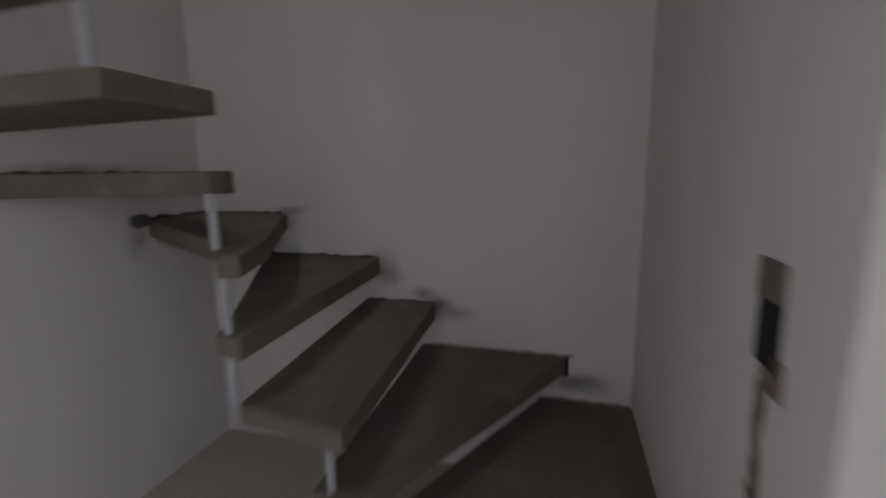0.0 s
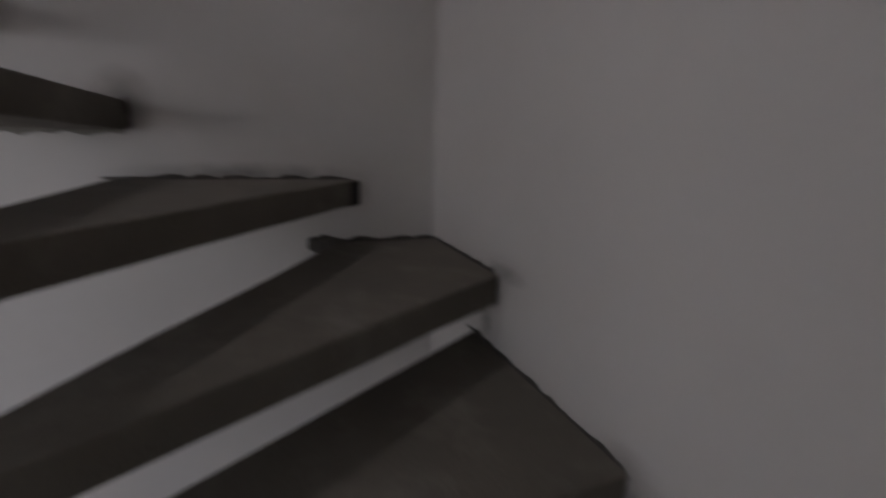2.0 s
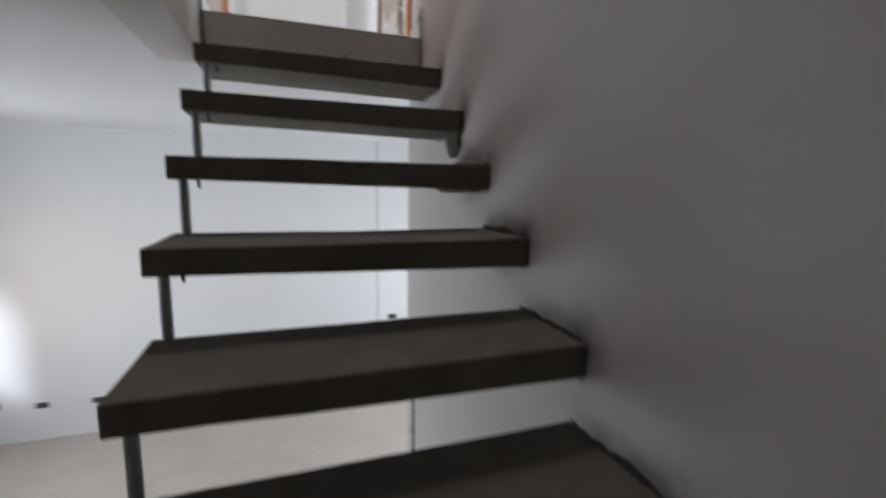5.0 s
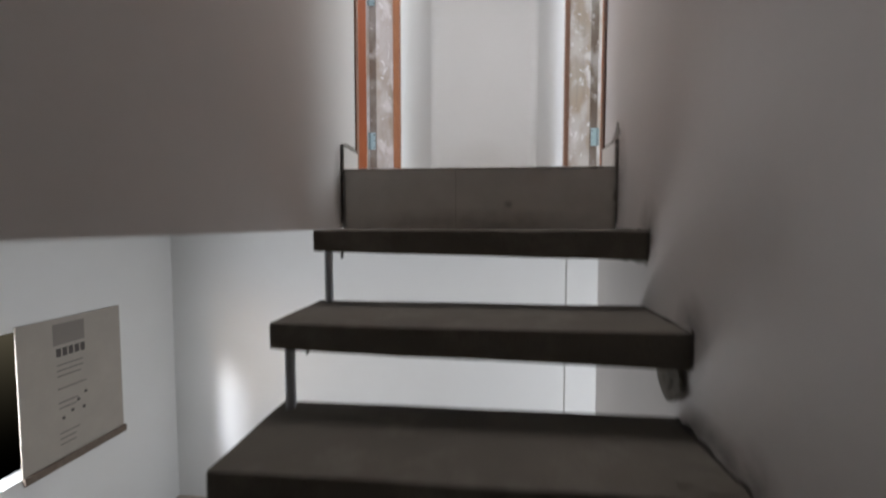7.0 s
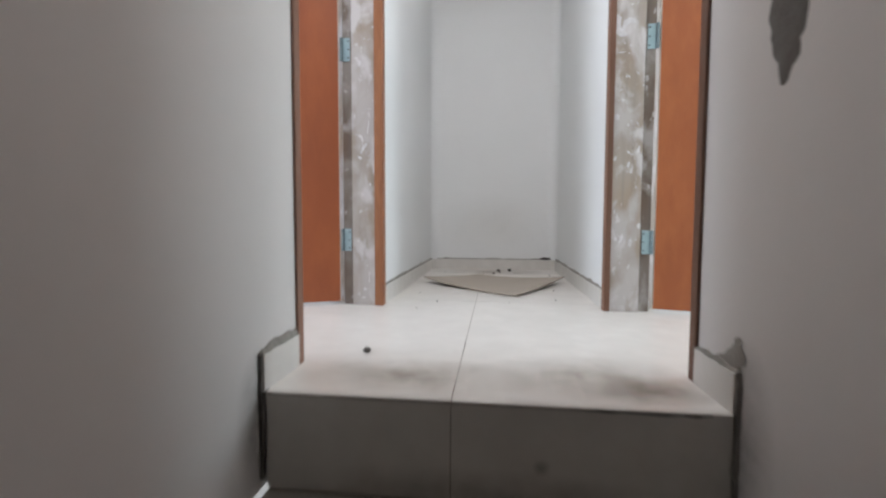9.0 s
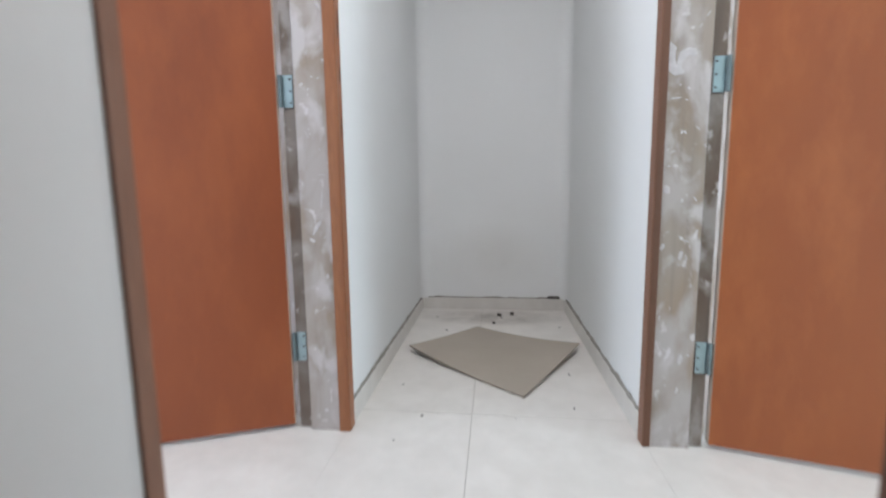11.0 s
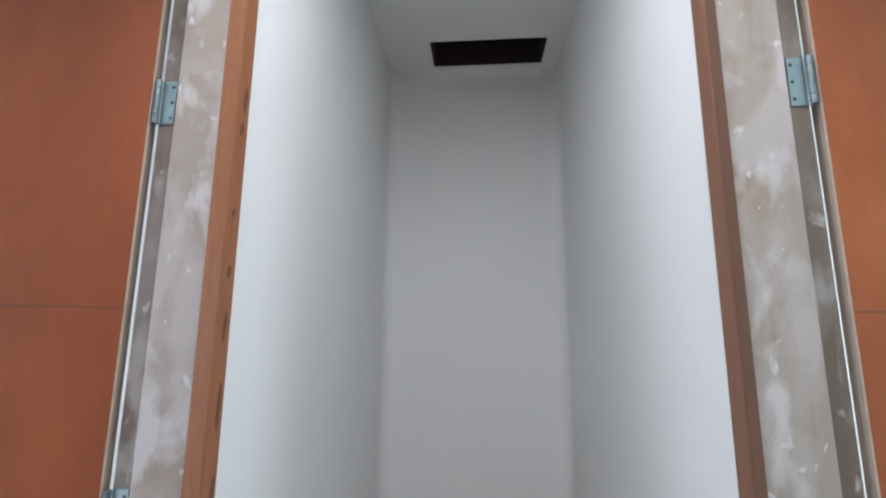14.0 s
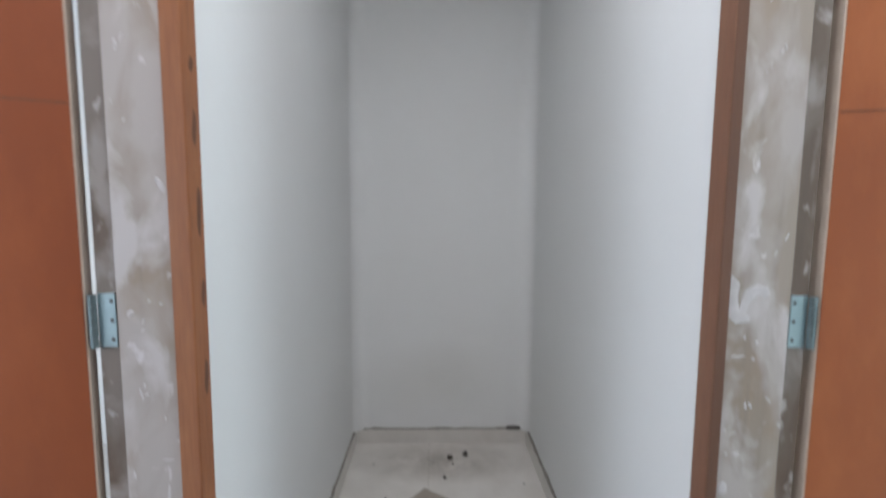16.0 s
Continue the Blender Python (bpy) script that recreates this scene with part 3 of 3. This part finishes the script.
for x, y, r in CRUMB_AT:
    bm = bmesh.new()
    bmesh.ops.create_icosphere(bm, subdivisions=2, radius=r)
    for v in bm.verts:
        v.co *= 0.8 + 0.5 * noise.noise(v.co * 90 + Vector((x * 10, y * 10, 0)))
        v.co.z = max(v.co.z * 0.75, -r * 0.5)
        v.co += Vector((x, y, LEVEL + r * 0.5))
    tagged(part("mortar_crumb", bm, DARK_MORTAR), "small dark crumb of mortar on the cream tiles", "rubble", group="crumbs on the floor")


# ---------------------------------------------------------------- mortar, holes and smears on the walls
def ragged(name, mat, axis, at, depth, line, lo, hi, seed, parent=None, label="", step=0.006):
    """A ragged ribbon of mortar on a wall. axis: the wall's normal axis, at: its plane, depth: how proud it stands (signed); line: two ends (s, z)."""
    (s0, z0), (s1, z1) = line
    n = max(4, int(math.hypot(s1 - s0, z1 - z0) / step))
    bm = bmesh.new()
    rows_ = []
    upright = abs(z1 - z0) > abs(s1 - s0)
    for i in range(n + 1):
        t = i / n
        s_, z_ = s0 + (s1 - s0) * t, z0 + (z1 - z0) * t
        q = Vector((s_ * 22, z_ * 22, seed * 7.3))
        up = hi * (0.35 + 1.2 * abs(noise.noise(q * 0.7)) + 0.25 * noise.noise(q * 3))
        dn = lo * (0.5 + 1.0 * abs(noise.noise(q + Vector((9, 3, 1)))) + 0.4 * noise.noise(q * 3.3))
        if i in (0, n):
            up, dn = up * 0.3, dn * 0.3
        up, dn = max(up, 0.0012), max(dn, 0.0006)
        ends = ((s_ - dn, z_), (s_ + up, z_)) if upright else ((s_, z_ - dn), (s_, z_ + up))
        d = depth * (0.6 + 0.8 * abs(noise.noise(q * 2)))
        row = []
        for (a_, b_), dd in ((ends[0], 0), (ends[0], d), (ends[1], d * 0.6), (ends[1], 0)):
            row.append(bm.verts.new((at + dd, a_, b_) if axis == "x" else (a_, at + dd, b_)))
        rows_.append(row)
    for r0, r1 in zip(rows_, rows_[1:]):
        for k in range(4):
            bm.faces.new((r0[k], r1[k], r1[(k + 1) % 4], r0[(k + 1) % 4]))
    bm.faces.new(rows_[0])
    bm.faces.new(rows_[-1][::-1])
    bmesh.ops.recalc_face_normals(bm, faces=bm.faces[:])
    return part(name, bm, mat, parent, label)


def blob(name, mat, place, size, seed, parent=None, label="", rough_=0.35):
    """A lump of mortar."""
    bm = bmesh.new()
    bmesh.ops.create_icosphere(bm, subdivisions=3, radius=1)
    for v in bm.verts:
        k = 1 + rough_ * noise.noise(v.co * 2.2 + Vector((seed * 3.1, 0, 0))) + rough_ * 0.5 * noise.noise(v.co * 6 + Vector((seed, 5, 0)))
        v.co = Vector((v.co.x * size[0] * k + place[0], v.co.y * size[1] * k + place[1], v.co.z * size[2] * k + place[2]))
    return part(name, bm, mat, parent, label)


JOINT = "ragged dark mortar joint"
# along the treads on the east wall
for k, y in FRONT.items():
    z = (13 - k) * RISE
    back = 2.51 if k == 1 else y + 0.275
    ragged("mortar_joint", DARK_MORTAR, "x", -0.0005, -0.003, ((y + 0.01, z), (back, z)), 0.002, {1: 0.006, 2: 0.006, 3: 0.015}.get(k, 0.017), k, stair, JOINT)
    ragged("mortar_joint", DARK_MORTAR, "x", -0.0005, -0.003, ((y - 0.004, z - THICK - 0.012), (y - 0.004, z + 0.008)), 0.008, 0.004, k + 20, stair, JOINT)
    ragged("mortar_joint", GREY_MORTAR, "x", -0.0005, -0.002, ((y, z - THICK - 0.018), (back, z - THICK - 0.018)), 0.012, 0.003, k + 40, stair, JOINT)
ragged("mortar_joint", DARK_MORTAR, "x", -0.0005, -0.004, ((0.275, 0.95), (0.88, 0.95)), 0.002, 0.012, 8, stair, JOINT)
ragged("mortar_joint", DARK_MORTAR, "x", -0.0005, -0.005, ((0.004, 0.76), (0.33, 0.76)), 0.002, 0.02, 9, stair, JOINT)
ragged("mortar_joint", DARK_MORTAR, "y", 0.0005, 0.004, ((-0.42, 0.76), (-0.004, 0.76)), 0.002, 0.014, 10, stair, JOINT)
ragged("mortar_joint", DARK_MORTAR, "y", 0.0005, 0.003, ((-0.885, 0.57), (-0.29, 0.57)), 0.002, 0.014, 11, stair, JOINT)
ragged("mortar_joint", DARK_MORTAR, "y", 0.0005, 0.003, ((-1.135, 0.38), (-0.83, 0.38)), 0.002, 0.013, 12, stair, JOINT)
ragged("mortar_joint", GREY_MORTAR, "y", 0.0005, 0.003, ((-1.72, 0.19), (-1.10, 0.19)), 0.002, 0.012, 13, stair, JOINT)
ragged("mortar_joint", GREY_MORTAR, "y", 0.0005, 0.003, ((-1.94, 0.0), (-1.58, 0.0)), 0.002, 0.014, 14, stair, JOINT)
ragged("mortar_joint", DARK_MORTAR, "y", 0.0005, 0.003, ((-0.412, 0.70), (-0.412, 0.765)), 0.006, 0.004, 15, stair, JOINT)
# hanging mortar under some wall ends
blob("mortar_lump", CONCRETE, (-0.012, 2.06, 1.985), (0.016, 0.055, 0.042), 1, stair, "hanging lump of mortar")
for k, (dy, sx, sz) in {4: (0.12, 0.05, 0.016), 5: (0.13, 0.065, 0.024), 6: (0.15, 0.10, 0.02), 3: (0.12, 0.06, 0.012)}.items():
    z = (13 - k) * RISE
    for m in range(3):
        blob("mortar_lump", CONCRETE, (-0.03 - 0.02 * m, FRONT[k] + dy + 0.045 * (m - 1), z - THICK - 0.016), (sx * 0.5, 0.05, sz * (0.7 + 0.2 * m)), k * 5 + m, stair, "hanging lump of mortar")
for k in (3, 4, 6):
    z = (13 - k) * RISE
    blob("mortar_lump", CONCRETE, (-0.05, FRONT[k] + 0.04, z - 0.004), (0.06, 0.04, 0.011), k * 3, stair, "lump of mortar on the tread's wall end")
blob("mortar_lump", DARK_MORTAR, (-0.014, 0.355, 0.760), (0.018, 0.045, 0.026), 33, stair, "dark lump of mortar")


# Near-black boxes stand proud and paint a recess's shade; nothing is cut out.
def recess_shade(boxes_, label):
    bm = bmesh.new()
    for b_ in boxes_:
        box(bm, *b_)
    tagged(part("painted_notch", bm, RECESS_SHADE), label, "hole", kind="structure")


# A notch's shade painted as a near-black block on the tread end.
bm = bmesh.new()
prism(bm, [(-0.048, 0.2735), (-0.0005, 0.2435), (-0.0005, 0.30), (-0.048, 0.30)], 0.876, 0.944)
tagged(part("painted_notch", bm, RECESS_SHADE), "near-black block painting a notch's shade at the tread's wall end", "hole", kind="structure")
recess_shade([(-1.70, 0.0, 0.105, -1.665, 0.0025, 0.19)], "near-black plate painting a notch's shade beside a tread end")

# landing edges
for side, fx, sg in ((-1, WL, 1), (1, 0.0, -1)):
    ragged("mortar_joint", DARK_MORTAR if side < 0 else GREY_MORTAR, "x", fx + sg * 0.0005, sg * 0.009, ((2.502, 2.30), (2.502, LEVEL + 0.075)), 0.004, 0.006, 70 + side, stair, JOINT)
    ragged("mortar_joint", GREY_MORTAR, "x", fx + sg * 0.0005, sg * 0.009, ((2.505, LEVEL + 0.071), (2.66, LEVEL + 0.071)), 0.001, 0.022 if side < 0 else 0.012, 72 + side, stair, JOINT)
    ragged("mortar_joint", GREY_MORTAR, "x", fx + sg * 0.0005, sg * 0.0095, ((3.43, LEVEL + 0.071), (4.78, LEVEL + 0.071)), 0.001, 0.013, 75 + side, stair, JOINT)
ragged("mortar_joint", GREY_MORTAR, "y", 4.7895, -0.0095, ((WL + 0.01, LEVEL + 0.071), (-0.01, LEVEL + 0.071)), 0.001, 0.007, 77, stair, JOINT)
blob("mortar_lump", DARK_MORTAR, (-0.07, 4.783, LEVEL + 0.078), (0.04, 0.008, 0.009), 78, stair, "dark lump of mortar")
ragged("mortar_smear", GREY_MORTAR, "x", -0.0004, -0.002, ((2.515, 2.552), (2.515, 2.60)), 0.022, 0.012, 80, stair, "grey mortar smear")

ragged("mortar_smear", BROWN_EDGE, "y", 2.5068, -0.0012, ((WL + 0.01, LEVEL - 0.0045), (-0.25, LEVEL - 0.0045)), 0.0012, 0.0012, 82, stair, "brown dirt in the edge joint")
ragged("mortar_smear", DARK_MORTAR, "y", 2.5068, -0.002, ((-0.25, 2.466), (-0.04, 2.466)), 0.003, 0.002, 83, stair, "dark crust of mortar on the tile edge")

def wall_patch(prof, label, mat=GREY_MORTAR, rough_=0.006):
    """A thin patch of grey mortar on the east wall over an outline of (y, z)."""
    my, mz = sum(p[0] for p in prof) / len(prof), sum(p[1] for p in prof) / len(prof)
    fine = []
    for (y0, z0), (y1, z1) in zip(prof, prof[1:] + prof[:1]):
        for k in range(4):
            y, z = y0 + (y1 - y0) * k / 4, z0 + (z1 - z0) * k / 4
            d = noise.noise_vector(Vector((y * 55, z * 55, 0))) * rough_
            fine.append((y + d.x, z + d.y))
    bm = bmesh.new()
    rings = [[bm.verts.new((-dx, my + (y - my) * k, mz + (z - mz) * k)) for y, z in fine] for k, dx in ((1, 0.0), (0.95, 0.0010), (0.6, 0.0016))]
    bm.faces.new(rings[2])
    for r0, r1 in zip(rings, rings[1:]):
        for i in range(len(fine)):
            j = (i + 1) % len(fine)
            bm.faces.new((r0[i], r0[j], r1[j], r1[i]))
    bmesh.ops.recalc_face_normals(bm, faces=bm.faces[:])
    for f in bm.faces:
        f.smooth = True
    tagged(part("mortar_patch", bm, mat), label, "wall patch", kind="structure")


wall_patch([(2.504, LEVEL + 0.068), (2.60, LEVEL + 0.071), (2.585, LEVEL + 0.082), (2.565, LEVEL + 0.092), (2.545, LEVEL + 0.106), (2.522, LEVEL + 0.120), (2.503, LEVEL + 0.118)], "grey mortar patch over the end of the skirting")
# the long grey smear high on the east wall
wall_patch([(2.392, 3.30), (2.378, 3.20), (2.384, 3.08), (2.394, 3.05), (2.402, 3.015), (2.415, 2.992), (2.434, 2.990), (2.446, 3.015), (2.462, 3.055), (2.474, 3.10), (2.470, 3.15), (2.484, 3.22), (2.468, 3.30), (2.43, 3.335)],
           "dark grey unpainted mortar smear running down the wall", DAMP_MORTAR, 0.010)

# worn corner of the wall at the lower room
ragged("trim", BROWN_EDGE, "x", -0.0005, -0.006, ((2.59, -0.36), (2.59, 0.98)), 0.02, 0.03, 90)
tagged(bpy.data.objects["trim"], "brown bare mortar strip on the wall's worn corner", "wall patch", kind="structure")

# ---------------------------------------------------------------- lower room things
# switch box with its chase on the nook wall
swb = thing("switch_box", "empty black switch box with a mortared chase below it", "switch box", -1.945, 1.05, 0.75)
# A near-black plate paints the shade inside the empty box.
bm = bmesh.new()
box(bm, -1.945, 1.025, 0.66, -1.941, 1.095, 0.757)
part("box_mouth", bm, RECESS_SHADE, swb)
bm = bmesh.new()
box(bm, -1.945, 1.022, 0.757, -1.938, 1.095, 0.813)
part("box_patch", bm, CONCRETE, swb, bevel=0.002)
bm = bmesh.new()
box(bm, -1.945, 1.078, 0.628, -1.941, 1.114, 0.682)
part("box_patch", bm, BROWN_EDGE, swb, "brown patch of mortar beside the box", bevel=0.001)
ragged("chase", BROWN_EDGE, "x", -1.9445, 0.004, ((1.075, LOW), (1.06, 0.66)), 0.018, 0.02, 91, swb)

# empty socket boxes on the far wall
for k, (x, z) in enumerate(((-2.93, -0.04), (-2.60, -0.07), (-2.20, -0.08), (0.45, 0.46))):
    sk = thing("socket_box", "empty black socket box sunk in the white wall", "socket", x, 5.05, z, group="socket boxes along the wall")
    bm = bmesh.new()
    box(bm, x - 0.045, 5.044, z - 0.025, x + 0.045, 5.05, z + 0.025)
    part("box_mouth", bm, PLASTIC, sk, bevel=0.003)
    for u in (-0.022, 0.022):
        bm = bmesh.new()
        box(bm, x + u - 0.008, 5.0425, z - 0.006, x + u + 0.008, 5.0445, z + 0.01)
        part("screw_lug", bm, PIN, sk, "dull metal lug")
structure("trim", [(0.292, 5.047, LOW, 0.300, 5.05, SOFFIT)], GREY_MORTAR, "thin grey joint down the white wall", "wall joint")

# cardboard over part of the west window
cb = thing("cardboard_sheet", "printed cardboard sheet taped over the lower window", "cardboard", -3.39, 4.0, 0.6)
bm = bmesh.new()
box(bm, -3.398, 3.62, 0.60, -3.388, 4.42, 1.63)
part("sheet", bm, CARDBOARD, cb, bevel=0.002)
bm = bmesh.new()
box(bm, -3.3885, 3.62, 0.575, -3.372, 4.43, 0.63)
part("bottom_fold", bm, BROWN_EDGE, cb, "brown folded lower edge", bevel=0.003)
def ink(name, y0, z0, y1, z1, mat, label):
    b_ = bmesh.new()
    box(b_, -3.388, y0, z0, -3.3868, y1, z1)
    part(name, b_, mat, cb, label)
ink("printed_mark", 3.86, 1.44, 4.10, 1.59, PALE_INK, "pale printed block")
for m in range(5):
    ink("printed_bar", 3.88 + m * 0.046, 1.355, 3.915 + m * 0.046, 1.415, INK, "dark printed bar")
for m, (w_, z_) in enumerate(((0.20, 1.29), (0.2, 1.25), (0.18, 1.21), (0.22, 1.12), (0.15, 1.02), (0.13, 0.98), (0.15, 0.80), (0.12, 0.76), (0.12, 0.72))):
    ink("printed_bar", 3.88, z_, 3.88 + w_, z_ + 0.012, PALE_INK, "pale printed line")
for y_, z_ in ((3.90, 0.90), (3.97, 0.93), (4.02, 0.99), (4.08, 1.03), (4.06, 0.92)):
    ink("printed_spot", y_, z_, y_ + 0.022, z_ + 0.022, INK, "small dark printed square")

# near-black box added above the ceiling opening to paint its dark inside
structure("ceiling_shaft", [(HX0 - 0.03, HY0 - 0.03, TOP + 0.12, HX0, HY1 + 0.03, TOP + 0.5), (HX1, HY0 - 0.03, TOP + 0.12, HX1 + 0.03, HY1 + 0.03, TOP + 0.5),
                            (HX0, HY0 - 0.03, TOP + 0.12, HX1, HY0, TOP + 0.5), (HX0, HY1, TOP + 0.12, HX1, HY1 + 0.03, TOP + 0.5), (HX0 - 0.03, HY0 - 0.03, TOP + 0.5, HX1 + 0.03, HY1 + 0.03, TOP + 0.53)],
          HATCH_SHADE, "near-black box added to paint the shade above the ceiling opening", "ceiling hatch")
structure("ceiling_hatch_lining", [(HX0, HY0, TOP + 0.004, HX0 + 0.006, HY1, TOP + 0.12), (HX1 - 0.006, HY0, TOP + 0.004, HX1, HY1, TOP + 0.12), (HX0 + 0.006, HY0, TOP + 0.004, HX1 - 0.006, HY0 + 0.006, TOP + 0.12), (HX0 + 0.006, HY1 - 0.006, TOP + 0.004, HX1 - 0.006, HY1, TOP + 0.12)],
          HATCH_SHADE, "near-black brown lining painting the shade inside the ceiling opening", "ceiling hatch")


# ---------------------------------------------------------------- dirt films, patchy and fading outwards from the middle
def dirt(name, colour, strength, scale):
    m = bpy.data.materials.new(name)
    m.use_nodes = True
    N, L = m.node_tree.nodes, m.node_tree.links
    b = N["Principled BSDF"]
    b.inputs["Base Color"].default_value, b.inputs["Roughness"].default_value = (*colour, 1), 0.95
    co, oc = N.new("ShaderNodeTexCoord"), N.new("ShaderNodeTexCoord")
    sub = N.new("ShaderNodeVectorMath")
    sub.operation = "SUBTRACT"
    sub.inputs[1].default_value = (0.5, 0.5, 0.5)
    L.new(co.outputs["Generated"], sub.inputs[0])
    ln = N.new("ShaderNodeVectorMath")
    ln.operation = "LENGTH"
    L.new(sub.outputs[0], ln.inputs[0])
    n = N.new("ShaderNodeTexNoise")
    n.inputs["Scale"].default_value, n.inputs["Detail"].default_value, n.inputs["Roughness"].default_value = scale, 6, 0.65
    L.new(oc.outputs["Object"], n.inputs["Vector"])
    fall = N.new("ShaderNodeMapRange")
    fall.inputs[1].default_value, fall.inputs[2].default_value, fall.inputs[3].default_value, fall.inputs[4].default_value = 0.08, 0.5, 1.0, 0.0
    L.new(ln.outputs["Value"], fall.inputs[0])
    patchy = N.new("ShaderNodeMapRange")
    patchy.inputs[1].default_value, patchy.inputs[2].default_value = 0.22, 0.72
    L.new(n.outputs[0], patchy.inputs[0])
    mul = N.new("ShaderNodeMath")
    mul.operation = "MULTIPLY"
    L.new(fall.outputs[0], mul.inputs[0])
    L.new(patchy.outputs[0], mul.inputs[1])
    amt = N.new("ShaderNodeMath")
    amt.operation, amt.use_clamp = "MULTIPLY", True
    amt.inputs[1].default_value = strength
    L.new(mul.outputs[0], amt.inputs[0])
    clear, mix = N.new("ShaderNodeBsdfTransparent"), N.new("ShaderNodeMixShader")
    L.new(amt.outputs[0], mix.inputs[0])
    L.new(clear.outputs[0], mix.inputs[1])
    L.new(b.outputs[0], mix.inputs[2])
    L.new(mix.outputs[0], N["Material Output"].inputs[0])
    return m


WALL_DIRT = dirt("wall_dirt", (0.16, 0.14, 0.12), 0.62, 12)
FLOOR_DIRT = dirt("floor_dirt", (0.25, 0.20, 0.15), 0.6, 9)
SMEAR = dirt("grey_smear", (0.27, 0.25, 0.22), 0.6, 38)
PALE_DUST = dirt("pale_dust", (0.36, 0.33, 0.29), 0.45, 6)
TROD_DIRT = dirt("trodden_dirt", (0.17, 0.13, 0.095), 0.75, 14)
YELLOW_DIRT = dirt("yellow_dirt", (0.55, 0.50, 0.40), 0.15, 2)


def dirt_film(axis, at, a0, a1, b0, b1, mat, label):
    """One face only, so that the dirt is a single film."""
    bm = bmesh.new()
    pts = {"x": [(at, a0, b0), (at, a1, b0), (at, a1, b1), (at, a0, b1)], "y": [(a0, at, b0), (a1, at, b0), (a1, at, b1), (a0, at, b1)], "z": [(a0, b0, at), (a1, b0, at), (a1, b1, at), (a0, b1, at)]}[axis]
    bm.faces.new([bm.verts.new(p) for p in pts])
    ob = part("stain", bm, mat)
    ob.visible_shadow = False
    tagged(ob, label, "stain", kind="structure")


# Dirt round, under and over the tread ends, spread softly like contact shade.
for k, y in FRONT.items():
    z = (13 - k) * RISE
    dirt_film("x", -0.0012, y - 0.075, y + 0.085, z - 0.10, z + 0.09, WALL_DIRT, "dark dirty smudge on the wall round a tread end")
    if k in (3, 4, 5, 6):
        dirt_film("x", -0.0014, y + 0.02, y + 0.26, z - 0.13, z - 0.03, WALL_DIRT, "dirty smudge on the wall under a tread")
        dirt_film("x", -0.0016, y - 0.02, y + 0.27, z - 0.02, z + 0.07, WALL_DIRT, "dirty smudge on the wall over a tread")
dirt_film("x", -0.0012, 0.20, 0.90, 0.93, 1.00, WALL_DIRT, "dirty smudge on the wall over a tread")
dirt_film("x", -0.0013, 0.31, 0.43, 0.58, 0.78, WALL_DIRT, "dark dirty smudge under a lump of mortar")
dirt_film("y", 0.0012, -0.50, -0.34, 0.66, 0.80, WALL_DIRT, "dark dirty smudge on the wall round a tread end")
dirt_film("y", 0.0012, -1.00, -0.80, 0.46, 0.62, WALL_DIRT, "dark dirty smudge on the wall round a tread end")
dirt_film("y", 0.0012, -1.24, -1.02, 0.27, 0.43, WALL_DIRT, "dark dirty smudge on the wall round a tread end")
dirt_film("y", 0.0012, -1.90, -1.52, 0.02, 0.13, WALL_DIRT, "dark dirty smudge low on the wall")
for x0, x1, z0, z1 in ((-1.02, -0.86, 0.42, 0.55), (-1.24, -1.10, 0.34, 0.42), (-1.34, -1.16, 0.30, 0.38), (-1.16, -1.02, 0.39, 0.46), (-0.58, -0.40, 0.75, 0.80), (-1.86, -1.66, 0.03, 0.14), (-0.43, -0.36, 0.58, 0.68)):
    dirt_film("y", 0.0016, x0, x1, z0, z1, SMEAR, "blotchy grey mortar smear beside a tread")
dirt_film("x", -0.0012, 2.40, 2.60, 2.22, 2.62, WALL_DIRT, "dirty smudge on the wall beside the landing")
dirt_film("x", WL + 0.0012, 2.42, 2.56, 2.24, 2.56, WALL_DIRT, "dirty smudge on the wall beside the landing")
dirt_film("z", LEVEL + 0.0010, -0.24, 0.02, 2.515, 2.68, TROD_DIRT, "dark brown dirt trodden on the tiles")
dirt_film("z", LEVEL + 0.0008, -0.46, 0.04, 2.51, 2.82, FLOOR_DIRT, "brown dirt trodden on the tiles")
dirt_film("z", LEVEL + 0.0009, -0.84, -0.30, 2.50, 2.75, FLOOR_DIRT, "brown dirt trodden on the tiles")
dirt_film("z", LEVEL + 0.0007, -0.85, 0.0, 4.45, 4.79, FLOOR_DIRT, "brown dust along the closet's end")
dirt_film("y", 2.5066, -0.340, -0.305, 2.34, 2.372, WALL_DIRT, "brown scuff on the riser tile")
dirt_film("y", 2.5064, -0.85, 0.0, 2.24, 2.35, FLOOR_DIRT, "brown dust low on the riser tiles")
dirt_film("y", 4.7888, -0.85, 0.0, 2.56, 3.0, YELLOW_DIRT, "faint yellowish damp stain low on the closet wall")
def dust_on(outline, z, label):
    """A film of dust lying on a tread's top, over an outline that keeps inside it."""
    bm = bmesh.new()
    bm.faces.new([bm.verts.new((x, y, z)) for x, y in outline])
    ob = part("stain", bm, PALE_DUST)
    ob.visible_shadow = False
    tagged(ob, label, "stain", kind="structure")


dust_on([(-1.195, 0.90), (-1.52, 0.30), (-1.13, 0.30), (-1.12, 0.90)], RISE + 0.004, "pale dust trodden on a concrete tread")
dust_on([(-1.175, 0.92), (-1.15, 0.35), (-0.95, 0.40), (-0.92, 0.88)], 2 * RISE + 0.004, "pale dust trodden on a concrete tread")
dust_on([(-1.90, 0.90), (-1.90, 0.15), (-1.62, 0.15), (-1.25, 0.90)], 0.004, "pale dust trodden on a concrete tread")
